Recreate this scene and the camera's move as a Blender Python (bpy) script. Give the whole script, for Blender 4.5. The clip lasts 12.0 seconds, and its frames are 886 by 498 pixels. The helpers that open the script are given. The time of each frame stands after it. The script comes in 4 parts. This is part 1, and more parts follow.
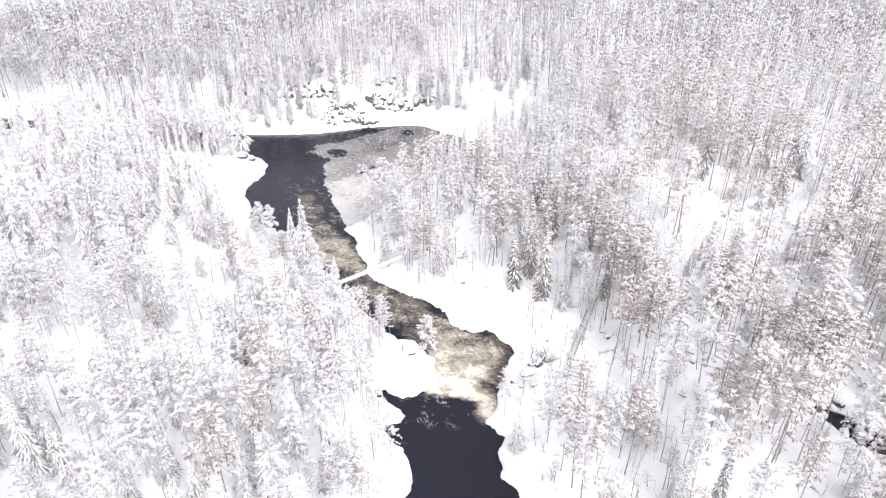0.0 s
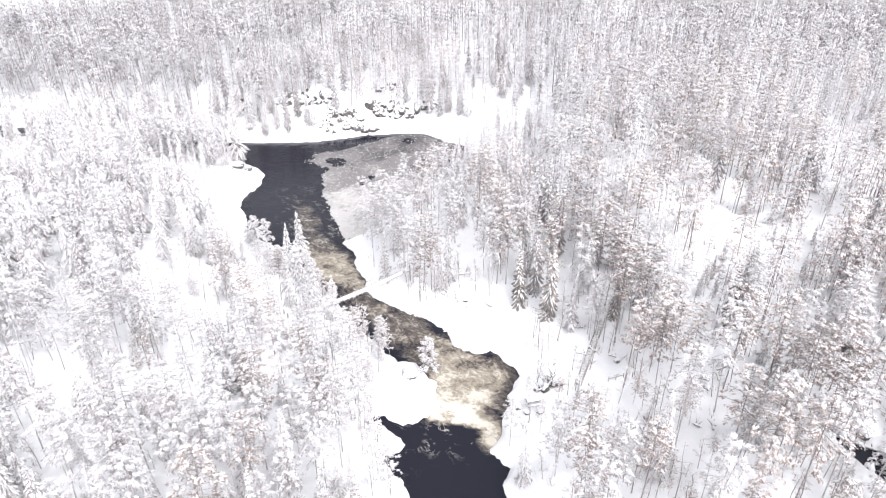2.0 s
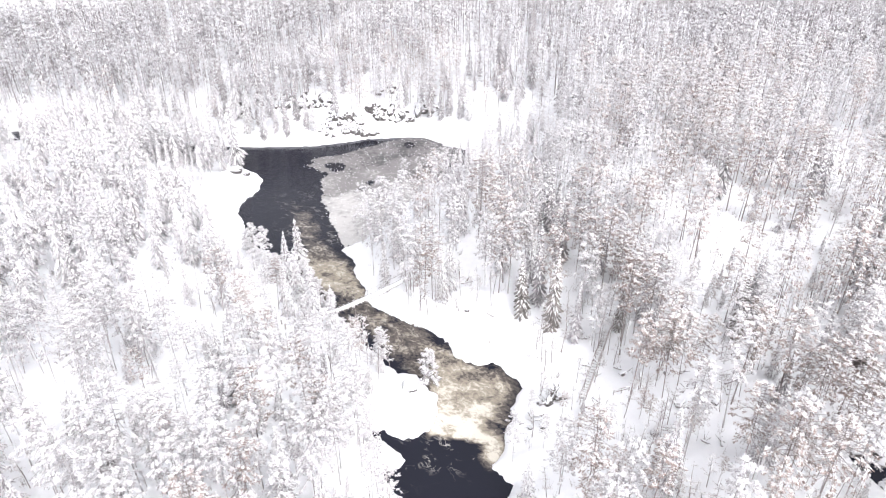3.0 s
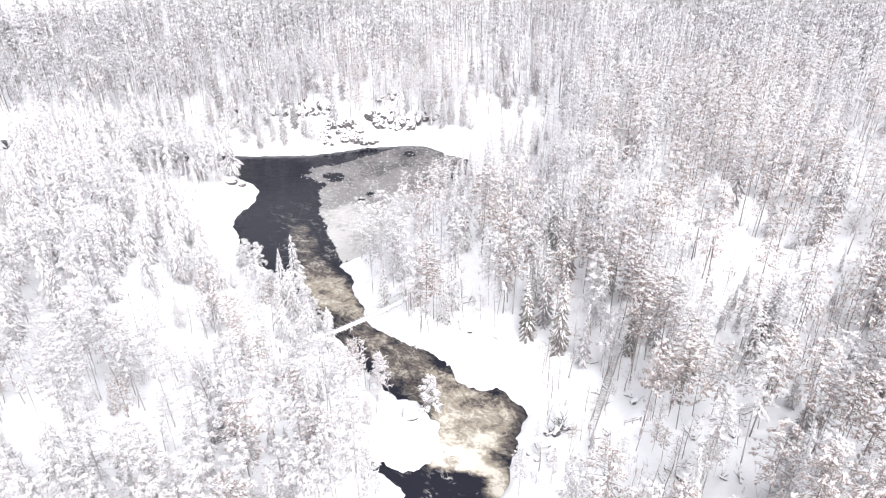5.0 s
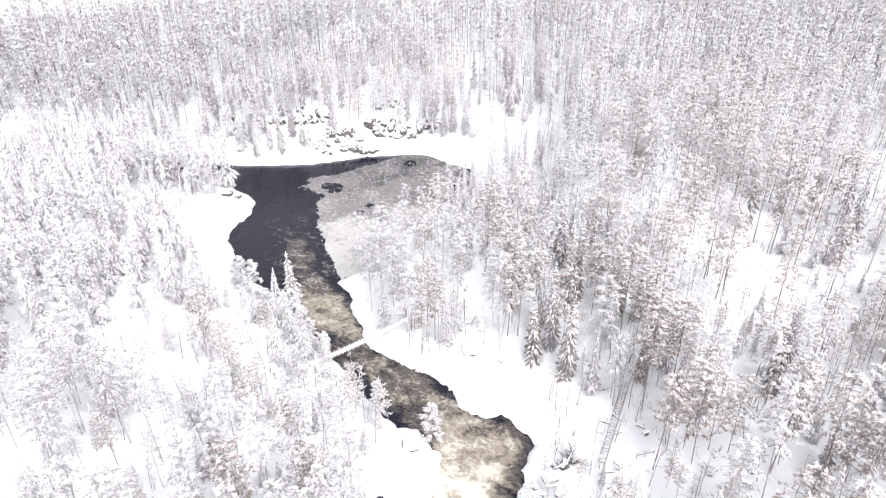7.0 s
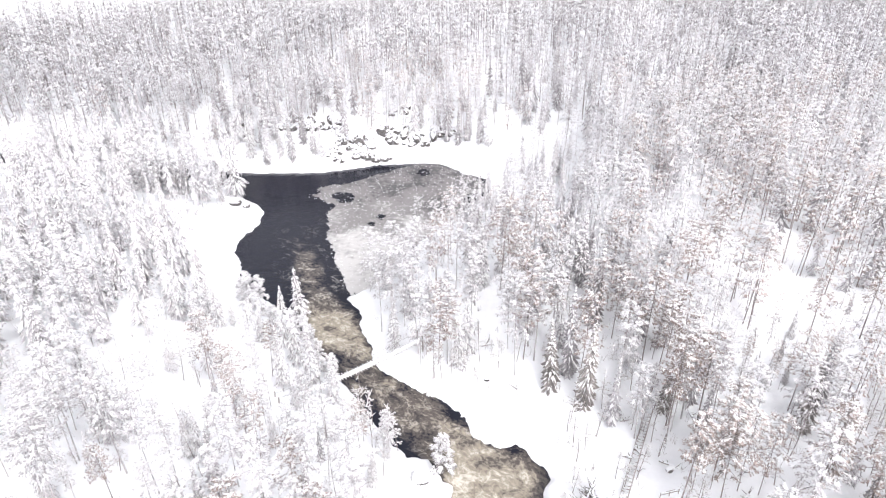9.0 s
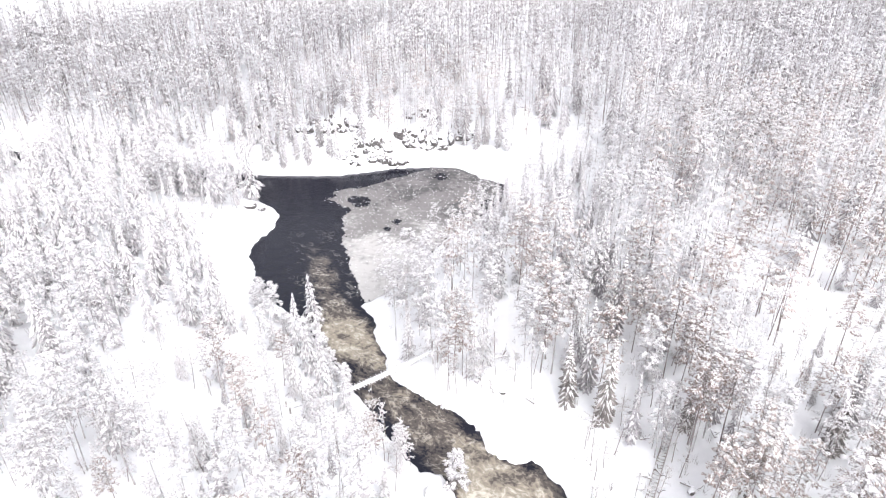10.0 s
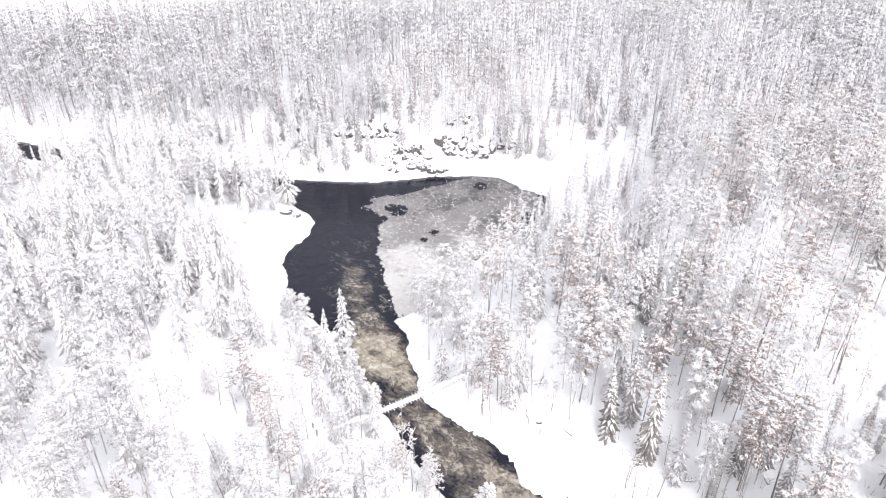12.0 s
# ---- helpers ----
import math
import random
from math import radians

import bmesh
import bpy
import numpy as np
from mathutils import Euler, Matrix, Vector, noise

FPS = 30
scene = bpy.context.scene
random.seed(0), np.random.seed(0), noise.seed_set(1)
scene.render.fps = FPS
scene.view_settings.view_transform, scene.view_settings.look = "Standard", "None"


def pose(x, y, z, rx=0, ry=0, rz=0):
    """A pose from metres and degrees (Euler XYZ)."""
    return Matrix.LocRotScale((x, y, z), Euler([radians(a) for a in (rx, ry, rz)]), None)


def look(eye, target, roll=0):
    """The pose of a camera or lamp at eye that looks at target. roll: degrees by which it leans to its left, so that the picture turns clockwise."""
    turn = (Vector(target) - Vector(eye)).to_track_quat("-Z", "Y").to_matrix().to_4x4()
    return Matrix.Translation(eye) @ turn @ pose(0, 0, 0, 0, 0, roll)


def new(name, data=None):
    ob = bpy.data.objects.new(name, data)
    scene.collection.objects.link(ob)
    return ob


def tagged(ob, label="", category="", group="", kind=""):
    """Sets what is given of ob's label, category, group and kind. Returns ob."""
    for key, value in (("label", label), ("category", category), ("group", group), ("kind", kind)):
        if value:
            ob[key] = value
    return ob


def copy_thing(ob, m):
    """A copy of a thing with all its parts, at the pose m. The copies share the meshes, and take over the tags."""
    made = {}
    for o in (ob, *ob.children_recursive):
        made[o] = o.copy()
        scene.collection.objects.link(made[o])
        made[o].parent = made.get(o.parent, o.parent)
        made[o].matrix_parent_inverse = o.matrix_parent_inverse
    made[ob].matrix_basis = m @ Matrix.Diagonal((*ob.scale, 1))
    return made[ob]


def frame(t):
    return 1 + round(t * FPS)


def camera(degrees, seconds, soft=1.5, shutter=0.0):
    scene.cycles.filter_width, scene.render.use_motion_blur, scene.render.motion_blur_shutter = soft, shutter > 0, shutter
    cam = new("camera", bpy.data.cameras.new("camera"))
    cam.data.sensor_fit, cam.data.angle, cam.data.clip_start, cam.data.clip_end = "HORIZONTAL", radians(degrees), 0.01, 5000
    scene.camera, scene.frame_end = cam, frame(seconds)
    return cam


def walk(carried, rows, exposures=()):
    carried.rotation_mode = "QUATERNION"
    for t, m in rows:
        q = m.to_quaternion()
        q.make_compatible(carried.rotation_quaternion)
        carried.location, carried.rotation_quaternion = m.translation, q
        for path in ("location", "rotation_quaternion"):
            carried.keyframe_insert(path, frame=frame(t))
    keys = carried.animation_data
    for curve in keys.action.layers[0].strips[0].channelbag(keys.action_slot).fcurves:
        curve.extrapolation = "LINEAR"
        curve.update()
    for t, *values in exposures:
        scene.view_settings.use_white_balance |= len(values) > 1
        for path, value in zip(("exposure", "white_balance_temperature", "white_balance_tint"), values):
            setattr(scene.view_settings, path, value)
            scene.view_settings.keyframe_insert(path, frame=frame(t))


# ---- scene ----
cam = camera(64.5, 12.0, soft=1.1)
METRES, EYE, TILT, LEAN, TURN = 33.0, 71.5, -31.0, 0.0, 0.0
ROWS = [
    (0.0, 0.0, 0.0, 0.0, 0.0, 0.0, -0.0),
    (0.5, -0.0014, 0.0346, 0.0206, 0.02, 0.01, -0.0),
    (1.0, -0.003, 0.0716, 0.0428, 0.04, 0.02, -0.0),
    (1.5, -0.004, 0.1057, 0.0629, 0.05, 0.03, -0.01),
    (2.0, -0.0056, 0.1427, 0.085, 0.07, 0.04, -0.03),
    (2.5, -0.007, 0.1772, 0.1057, 0.09, 0.05, -0.04),
    (3.0, -0.0088, 0.2152, 0.1282, 0.1, 0.05, -0.04),
    (5.0, -0.0126, 0.3629, 0.2186, 0.19, 0.06, -0.04),
    (5.5, -0.0141, 0.3981, 0.2399, 0.2, 0.07, -0.05),
    (6.0, -0.0151, 0.4359, 0.2627, 0.22, 0.07, -0.05),
    (6.5, -0.0163, 0.47, 0.2842, 0.25, 0.07, -0.06),
    (7.0, -0.0175, 0.507, 0.3071, 0.28, 0.08, -0.07),
    (9.0, -0.0241, 0.651, 0.3932, 1.3, 0.07, -0.71),
    (9.5, -0.0267, 0.6841, 0.4132, 1.86, 0.05, -1.04),
    (10.0, -0.0295, 0.7198, 0.4346, 2.6, 0.02, -1.48),
    (10.5, -0.0319, 0.7528, 0.4541, 3.31, -0.01, -1.89),
    (11.0, -0.035, 0.7884, 0.4746, 4.08, -0.05, -2.36),
    (11.5, -0.0389, 0.8208, 0.4937, 4.81, -0.08, -2.8),
    (12.0, -0.043, 0.856, 0.5146, 5.64, -0.14, -3.32),
]
walk(cam, [(t, pose(0, 0, EYE, TILT, LEAN, TURN) @ pose(METRES * x, METRES * y, METRES * z, 90 + pitch, roll, yaw)) for t, x, y, z, yaw, pitch, roll in ROWS],
     [(0.0, 1.43, 6420, 13), (12.0, 1.43, 6420, 13)])

# ---- light: an even white overcast, with a broad weak sun behind the cloud ----
SUN_HEIGHT, SUN_TURN = 48.0, 150.0
world = bpy.data.worlds.new("overcast_sky")
scene.world = world
world.use_nodes = True
wn, wl = world.node_tree.nodes, world.node_tree.links
sky = wn.new("ShaderNodeTexSky")
sky.sky_type, sky.sun_disc = "NISHITA", False
sky.sun_elevation, sky.sun_rotation = radians(SUN_HEIGHT), radians(SUN_TURN)
sky.dust_density, sky.ozone_density = 4.0, 1.0
cloud = wn.new("ShaderNodeHueSaturation")
cloud.inputs["Saturation"].default_value = 0.12
wl.new(sky.outputs[0], cloud.inputs["Color"])
wl.new(cloud.outputs[0], wn["Background"].inputs["Color"])
wn["Background"].inputs["Strength"].default_value = 0.12
sun = new("sun", bpy.data.lights.new("sun", "SUN"))
sun.data.energy, sun.data.angle, sun.data.color = 0.5, radians(80), (1.0, 0.97, 0.94)
azimuth, height = radians(SUN_TURN), radians(SUN_HEIGHT)
sun.matrix_world = look(Vector((math.sin(azimuth) * math.cos(height), math.cos(azimuth) * math.cos(height), math.sin(height))) * 300, (0, 0, 0))


# ---- materials ----
def material(name, colour, rough=0.8, spread=0.15, grain=4.0, bump=0.2, second=None, share=0.5, large=0.3, edge=0.12, tone=0.0, twig=None):
    """A surface with noise at two scales, a second colour in patches, relief, and a tone that differs from thing to thing and from twig to twig."""
    m = bpy.data.materials.new(name)
    m.use_nodes = True
    n, l = m.node_tree.nodes, m.node_tree.links
    b = n["Principled BSDF"]
    b.inputs["Roughness"].default_value = rough
    pos = n.new("ShaderNodeNewGeometry")
    fine, broad = n.new("ShaderNodeTexNoise"), n.new("ShaderNodeTexNoise")
    fine.inputs["Scale"].default_value, broad.inputs["Scale"].default_value = grain, large
    fine.inputs["Detail"].default_value = 5
    l.new(pos.outputs["Position"], fine.inputs["Vector"])
    l.new(pos.outputs["Position"], broad.inputs["Vector"])
    ramp = n.new("ShaderNodeValToRGB")
    ramp.color_ramp.elements[0].position, ramp.color_ramp.elements[1].position = max(0.0, share - edge), min(1.0, share + edge)
    c2 = second or [c * (1 - spread) for c in colour]
    ramp.color_ramp.elements[0].color, ramp.color_ramp.elements[1].color = (*colour, 1), (*c2, 1)
    add = n.new("ShaderNodeMath")
    add.operation = "MULTIPLY_ADD"
    add.inputs[1].default_value, add.inputs[2].default_value = 0.5, 0.0
    l.new(broad.outputs["Fac"], add.inputs[0])
    half = n.new("ShaderNodeMath")
    half.operation = "MULTIPLY_ADD"
    half.inputs[1].default_value = 0.5
    l.new(fine.outputs["Fac"], half.inputs[0])
    l.new(add.outputs[0], half.inputs[2])
    l.new(half.outputs[0], ramp.inputs["Fac"])
    out = ramp.outputs["Color"]
    if tone:
        info = n.new("ShaderNodeObjectInfo")
        isl = n.new("ShaderNodeMapRange")
        isl.inputs["To Min"].default_value, isl.inputs["To Max"].default_value = 1 - tone, 1 + tone
        l.new(info.outputs["Random"], isl.inputs["Value"])
        hsv = n.new("ShaderNodeHueSaturation")
        l.new(isl.outputs[0], hsv.inputs["Value"])
        l.new(out, hsv.inputs["Color"])
        out = hsv.outputs["Color"]
    if twig:
        each = n.new("ShaderNodeMapRange")
        each.inputs["To Min"].default_value, each.inputs["To Max"].default_value = twig
        l.new(pos.outputs["Random Per Island"], each.inputs["Value"])
        hsv = n.new("ShaderNodeHueSaturation")
        l.new(each.outputs[0], hsv.inputs["Value"])
        l.new(out, hsv.inputs["Color"])
        out = hsv.outputs["Color"]
    l.new(out, b.inputs["Base Color"])
    if bump:
        bp = n.new("ShaderNodeBump")
        bp.inputs["Strength"].default_value, bp.inputs["Distance"].default_value = bump, 0.2
        l.new(fine.outputs["Fac"], bp.inputs["Height"])
        l.new(bp.outputs[0], b.inputs["Normal"])
    return m


SNOW = material("snow", (0.86, 0.87, 0.89), 0.75, 0.05, 1.3, 0.25, large=0.15)
TREE_SNOW = material("tree_snow", (0.9, 0.9, 0.91), 0.75, grain=5.0, bump=0.2, second=(0.66, 0.63, 0.63), share=0.56, edge=0.08, large=0.6, twig=(0.84, 1.0))
PINE_NEEDLES = material("frosted_pine_needles", (0.2, 0.152, 0.137), 0.8, second=(0.44, 0.38, 0.358), share=0.5, edge=0.1, grain=5.0, bump=0.0, large=0.13, tone=0.12, twig=(0.65, 1.5))
SPRUCE_NEEDLES = material("frosted_spruce_needles", (0.24, 0.226, 0.231), 0.8, second=(0.46, 0.447, 0.464), share=0.5, edge=0.1, grain=5.0, bump=0.0, large=0.13, tone=0.12, twig=(0.75, 1.35))
DARK_NEEDLES = material("dark_spruce_needles", (0.075, 0.068, 0.062), 0.8, second=(0.25, 0.23, 0.22), share=0.42, edge=0.08, grain=5.0, bump=0.0, large=0.13, tone=0.12, twig=(0.7, 1.5))
# frost on laden near trees; on the far forest this pale tone paints in haze
HOAR_HAZE_NEEDLES = material("hoar_and_haze_needles", (0.33, 0.312, 0.32), 0.8, second=(0.57, 0.555, 0.572), share=0.48, edge=0.1, grain=5.0, bump=0.0, large=0.13, tone=0.1, twig=(0.65, 1.4))
RIME = material("rime", (0.78, 0.775, 0.79), 0.8, grain=5.0, bump=0.2, second=(0.6, 0.595, 0.61), share=0.56, edge=0.08, large=0.6, twig=(0.84, 1.05))
PINE_BARK = material("pine_bark", (0.15, 0.12, 0.11), 0.9, second=(0.42, 0.385, 0.38), share=0.5, grain=6.0, bump=0.5, tone=0.15)
FROST_BARK = material("frosted_bark", (0.26, 0.235, 0.23), 0.9, second=(0.62, 0.6, 0.61), share=0.47, grain=6.0, bump=0.4, tone=0.15)
SPRUCE_BARK = material("spruce_bark", (0.17, 0.148, 0.14), 0.9, second=(0.46, 0.43, 0.43), share=0.5, grain=6.0, bump=0.5, tone=0.15)
TWIG_BARK = material("frosted_twig_bark", (0.16, 0.13, 0.12), 0.9, second=(0.4, 0.36, 0.35), share=0.5, grain=6.0, bump=0.3)
WOOD = material("grey_weathered_wood", (0.28, 0.25, 0.235), 0.85, second=(0.48, 0.45, 0.44), share=0.5, grain=8.0, bump=0.3)
DARK_WOOD = material("dark_tarred_wood", (0.06, 0.055, 0.05), 0.85, second=(0.12, 0.1, 0.09), share=0.5, grain=6.0, bump=0.3)


def mix_colour(n, l, fac, a, b):
    mx = n.new("ShaderNodeMix")
    mx.data_type = "RGBA"
    for src, sock in ((fac, mx.inputs["Factor"]), (a, mx.inputs["A"]), (b, mx.inputs["B"])):
        if isinstance(src, tuple):
            sock.default_value = (*src, 1)
        elif isinstance(src, float):
            sock.default_value = src
        else:
            l.new(src, sock)
    return [o for o in mx.outputs if o.type == "RGBA"][0]


def calc(n, l, op, a, b=0.0, c=0.0):
    m = n.new("ShaderNodeMath")
    m.operation = op
    for k, v in enumerate((a, b, c)):
        if isinstance(v, float):
            m.inputs[k].default_value = v
        else:
            l.new(v, m.inputs[k])
    return m.outputs[0]


def smooth_map(n, l, v, lo, hi):
    r = n.new("ShaderNodeMapRange")
    r.interpolation_type = "SMOOTHSTEP"
    r.inputs["From Min"].default_value, r.inputs["From Max"].default_value = lo, hi
    l.new(v, r.inputs["Value"])
    return r.outputs[0]


def water_material():
    """Dark humic water, tea-brown where it is churned, cream foam where the stream breaks."""
    m = bpy.data.materials.new("dark_river_water")
    m.use_nodes = True
    n, l = m.node_tree.nodes, m.node_tree.links
    b = n["Principled BSDF"]
    pos = n.new("ShaderNodeNewGeometry")
    foam = n.new("ShaderNodeAttribute")
    foam.attribute_name = "foam"
    flow = n.new("ShaderNodeCombineXYZ")
    for k, axis_dir in enumerate(((0.85, -0.53, 0.0), (0.53, 0.85, 0.0))):
        dot = n.new("ShaderNodeVectorMath")
        dot.operation = "DOT_PRODUCT"
        dot.inputs[1].default_value = axis_dir
        l.new(pos.outputs["Position"], dot.inputs[0])
        l.new(calc(n, l, "MULTIPLY", dot.outputs["Value"], (0.75, 1.0)[k]), flow.inputs[k])
    swirl = n.new("ShaderNodeTexNoise")
    swirl.inputs["Scale"].default_value, swirl.inputs["Detail"].default_value = 0.3, 2
    l.new(flow.outputs[0], swirl.inputs["Vector"])
    push = n.new("ShaderNodeVectorMath")
    push.operation = "MULTIPLY_ADD"
    push.inputs[1].default_value, push.inputs[2].default_value = (1.7, 1.7, 0.0), (0.0, 0.0, 0.0)
    l.new(swirl.outputs["Color"], push.inputs[0])
    along = n.new("ShaderNodeVectorMath")
    along.operation = "ADD"
    l.new(flow.outputs[0], along.inputs[0])
    l.new(push.outputs[0], along.inputs[1])
    big, small, lace = n.new("ShaderNodeTexNoise"), n.new("ShaderNodeTexNoise"), n.new("ShaderNodeTexNoise")
    for t, sc, d, w in ((big, 0.36, 4, 0.5), (small, 2.0, 6, 0.5), (lace, 0.7, 5, 0.8)):
        t.inputs["Scale"].default_value, t.inputs["Detail"].default_value, t.inputs["Distortion"].default_value = sc, d, w
        l.new(along.outputs[0], t.inputs["Vector"])
    ridge = calc(n, l, "SUBTRACT", 1.0, smooth_map(n, l, calc(n, l, "ABSOLUTE", calc(n, l, "SUBTRACT", lace.outputs["Fac"], 0.5)), 0.0, 0.045))
    lift = calc(n, l, "ADD", calc(n, l, "MULTIPLY_ADD", big.outputs["Fac"], 1.5, -0.75), calc(n, l, "MULTIPLY_ADD", small.outputs["Fac"], 0.85, -0.425))
    lift = calc(n, l, "ADD", lift, calc(n, l, "MULTIPLY", ridge, 0.1))
    v = calc(n, l, "ADD", foam.outputs["Fac"], calc(n, l, "MULTIPLY", lift, smooth_map(n, l, foam.outputs["Fac"], 0.0, 0.3)))
    c = mix_colour(n, l, smooth_map(n, l, v, 0.05, 0.4), (0.014, 0.015, 0.024), (0.105, 0.093, 0.086))
    c = mix_colour(n, l, smooth_map(n, l, v, 0.36, 0.72), c, (0.29, 0.257, 0.208))
    c = mix_colour(n, l, smooth_map(n, l, v, 0.66, 1.08), c, (0.62, 0.585, 0.51))
    wisp = n.new("ShaderNodeAttribute")
    wisp.attribute_name = "wisp"
    thread = calc(n, l, "MULTIPLY", calc(n, l, "MULTIPLY", ridge, smooth_map(n, l, big.outputs["Fac"], 0.48, 0.62)), wisp.outputs["Fac"])
    c = mix_colour(n, l, thread, c, (0.5, 0.48, 0.45))
    l.new(c, b.inputs["Base Color"])
    l.new(calc(n, l, "MULTIPLY_ADD", smooth_map(n, l, v, 0.3, 0.8), 0.6, 0.12), b.inputs["Roughness"])
    b.inputs["IOR"].default_value = 1.33
    ripple = n.new("ShaderNodeTexNoise")
    ripple.inputs["Scale"].default_value, ripple.inputs["Detail"].default_value = 1.1, 5
    l.new(along.outputs[0], ripple.inputs["Vector"])
    bp = n.new("ShaderNodeBump")
    bp.inputs["Strength"].default_value, bp.inputs["Distance"].default_value = 0.25, 0.25
    l.new(ripple.outputs["Fac"], bp.inputs["Height"])
    l.new(bp.outputs[0], b.inputs["Normal"])
    return m


def ice_material():
    """Grey slush ice: darker upstream, whiter with snow towards the point, in cloudy patches."""
    m = bpy.data.materials.new("grey_slush_ice")
    m.use_nodes = True
    n, l = m.node_tree.nodes, m.node_tree.links
    b = n["Principled BSDF"]
    pos = n.new("ShaderNodeNewGeometry")
    cover = n.new("ShaderNodeAttribute")
    cover.attribute_name = "cover"
    big, small = n.new("ShaderNodeTexNoise"), n.new("ShaderNodeTexNoise")
    for t, s in ((big, 0.12), (small, 0.9)):
        t.inputs["Scale"].default_value, t.inputs["Detail"].default_value = s, 6
        l.new(pos.outputs["Position"], t.inputs["Vector"])
    v = calc(n, l, "ADD", cover.outputs["Fac"], calc(n, l, "MULTIPLY_ADD", big.outputs["Fac"], 1.5, -0.75))
    v = calc(n, l, "ADD", v, calc(n, l, "MULTIPLY_ADD", small.outputs["Fac"], 1.0, -0.5))
    c = mix_colour(n, l, smooth_map(n, l, v, 0.0, 0.35), (0.07, 0.067, 0.07), (0.2, 0.19, 0.19))
    c = mix_colour(n, l, smooth_map(n, l, v, 0.45, 1.05), c, (0.5, 0.49, 0.48))
    l.new(c, b.inputs["Base Color"])
    b.inputs["Roughness"].default_value = 0.45
    bp = n.new("ShaderNodeBump")
    bp.inputs["Strength"].default_value, bp.inputs["Distance"].default_value = 0.2, 0.1
    l.new(small.outputs["Fac"], bp.inputs["Height"])
    l.new(bp.outputs[0], b.inputs["Normal"])
    return m


def rock_material():
    """Dark gneiss with snow lying on whatever faces upwards."""
    m = bpy.data.materials.new("dark_gneiss_with_snow")
    m.use_nodes = True
    n, l = m.node_tree.nodes, m.node_tree.links
    b = n["Principled BSDF"]
    pos = n.new("ShaderNodeNewGeometry")
    part_z = n.new("ShaderNodeSeparateXYZ")
    l.new(pos.outputs["Normal"], part_z.inputs[0])
    big, small = n.new("ShaderNodeTexNoise"), n.new("ShaderNodeTexNoise")
    for t, sc in ((big, 1.9), (small, 5.0)):
        t.inputs["Scale"].default_value, t.inputs["Detail"].default_value = sc, 5
        l.new(pos.outputs["Position"], t.inputs["Vector"])
    stone = mix_colour(n, l, smooth_map(n, l, small.outputs["Fac"], 0.4, 0.62), (0.06, 0.055, 0.055), (0.19, 0.178, 0.175))
    lie = calc(n, l, "ADD", part_z.outputs[2], calc(n, l, "MULTIPLY_ADD", big.outputs["Fac"], 1.6, -0.8))
    l.new(mix_colour(n, l, smooth_map(n, l, lie, 0.3, 0.42), stone, (0.85, 0.86, 0.88)), b.inputs["Base Color"])
    b.inputs["Roughness"].default_value = 0.85
    bp = n.new("ShaderNodeBump")
    bp.inputs["Strength"].default_value, bp.inputs["Distance"].default_value = 0.6, 0.2
    l.new(small.outputs["Fac"], bp.inputs["Height"])
    l.new(bp.outputs[0], b.inputs["Normal"])
    return m


WATER, ICE, ROCK = water_material(), ice_material(), rock_material()

# ---- plan of the river: its two banks and the far shore, from the plunge pool upstream ----
RIGHT_BANK = [
    (16, -80), (14, 10), (12, 45), (9.8, 60.4), (9.6, 61.9), (8.0, 63.5), (7.6, 64.4), (8.1, 66), (7.4, 68), (8.6, 70.8), (7.0, 72.5), (5.8, 73.7),
    (7.1, 75.2), (8.2, 77), (8.1, 79), (9.4, 82.1), (9.4, 84.2), (11.6, 88.6), (11.1, 89.6), (7.4, 94.1), (5.1, 93.5), (1.2, 95.2), (0.6, 98.4),
    (-3.6, 102.8), (-8.3, 105.2), (-12.2, 108), (-14, 110), (-14.8, 113.7), (-17.2, 118.7), (-17.1, 121.8), (-18.4, 124.2), (-20.2, 127),
    (-16.8, 130), (-12.1, 139.7), (-5.5, 152.6), (1.1, 161.4), (6.5, 170.9), (5.5, 177.2)]
FAR_SHORE = [
    (0.1, 180), (-3.2, 183.6), (-6, 185.5), (-10, 186), (-22, 184.3), (-27.2, 182.1), (-35, 179.7), (-50, 179), (-60, 179.8), (-72, 182),
    (-119, 190.3), (-132, 193.1), (-180, 205), (-320, 250)]
LEFT_BANK = [
    (-320, 225), (-180, 196), (-133, 187), (-123, 181.4), (-112.5, 181.4), (-109.5, 186.3), (-100, 185.4), (-80, 181.8), (-74, 180), (-70.5, 173), (-66, 168.6), (-62, 169.5), (-57, 172), (-53, 169.7), (-49, 164.6), (-45, 162), (-43.2, 159),
    (-43, 153), (-45, 148), (-45.2, 142.2), (-42.8, 139), (-41.6, 135), (-41, 132), (-38, 128.5), (-31.8, 123.6), (-26.2, 117), (-21.6, 110.4), (-17.2, 104.4),
    (-14, 99.2), (-11.4, 96), (-9.5, 93.4), (-7.3, 91.3), (-4.5, 91), (-3.6, 88.9), (-1.4, 87.3), (-1.1, 85), (-1.4, 82.6), (-2.6, 80), (-4.2, 79.1),
    (-5.8, 78.4), (-8, 79.6), (-10.4, 80.6), (-10.3, 79), (-7.5, 77.5), (-5.2, 74.8), (-7.6, 73.2), (-8.2, 72.2), (-7.2, 70), (-5.4, 68.7),
    (-3.8, 63.3), (-4.8, 60.4), (-6, 50), (-5, 10), (-4, -80)]
RIVER = np.array(RIGHT_BANK + FAR_SHORE + LEFT_BANK, float)
GULLY = np.array([(49.8, 67.8), (51, 67.2), (52.5, 65.2), (54, 63.8), (56.5, 61), (55.2, 59.6), (52, 62), (50.5, 64.3), (49.9, 66)], float)


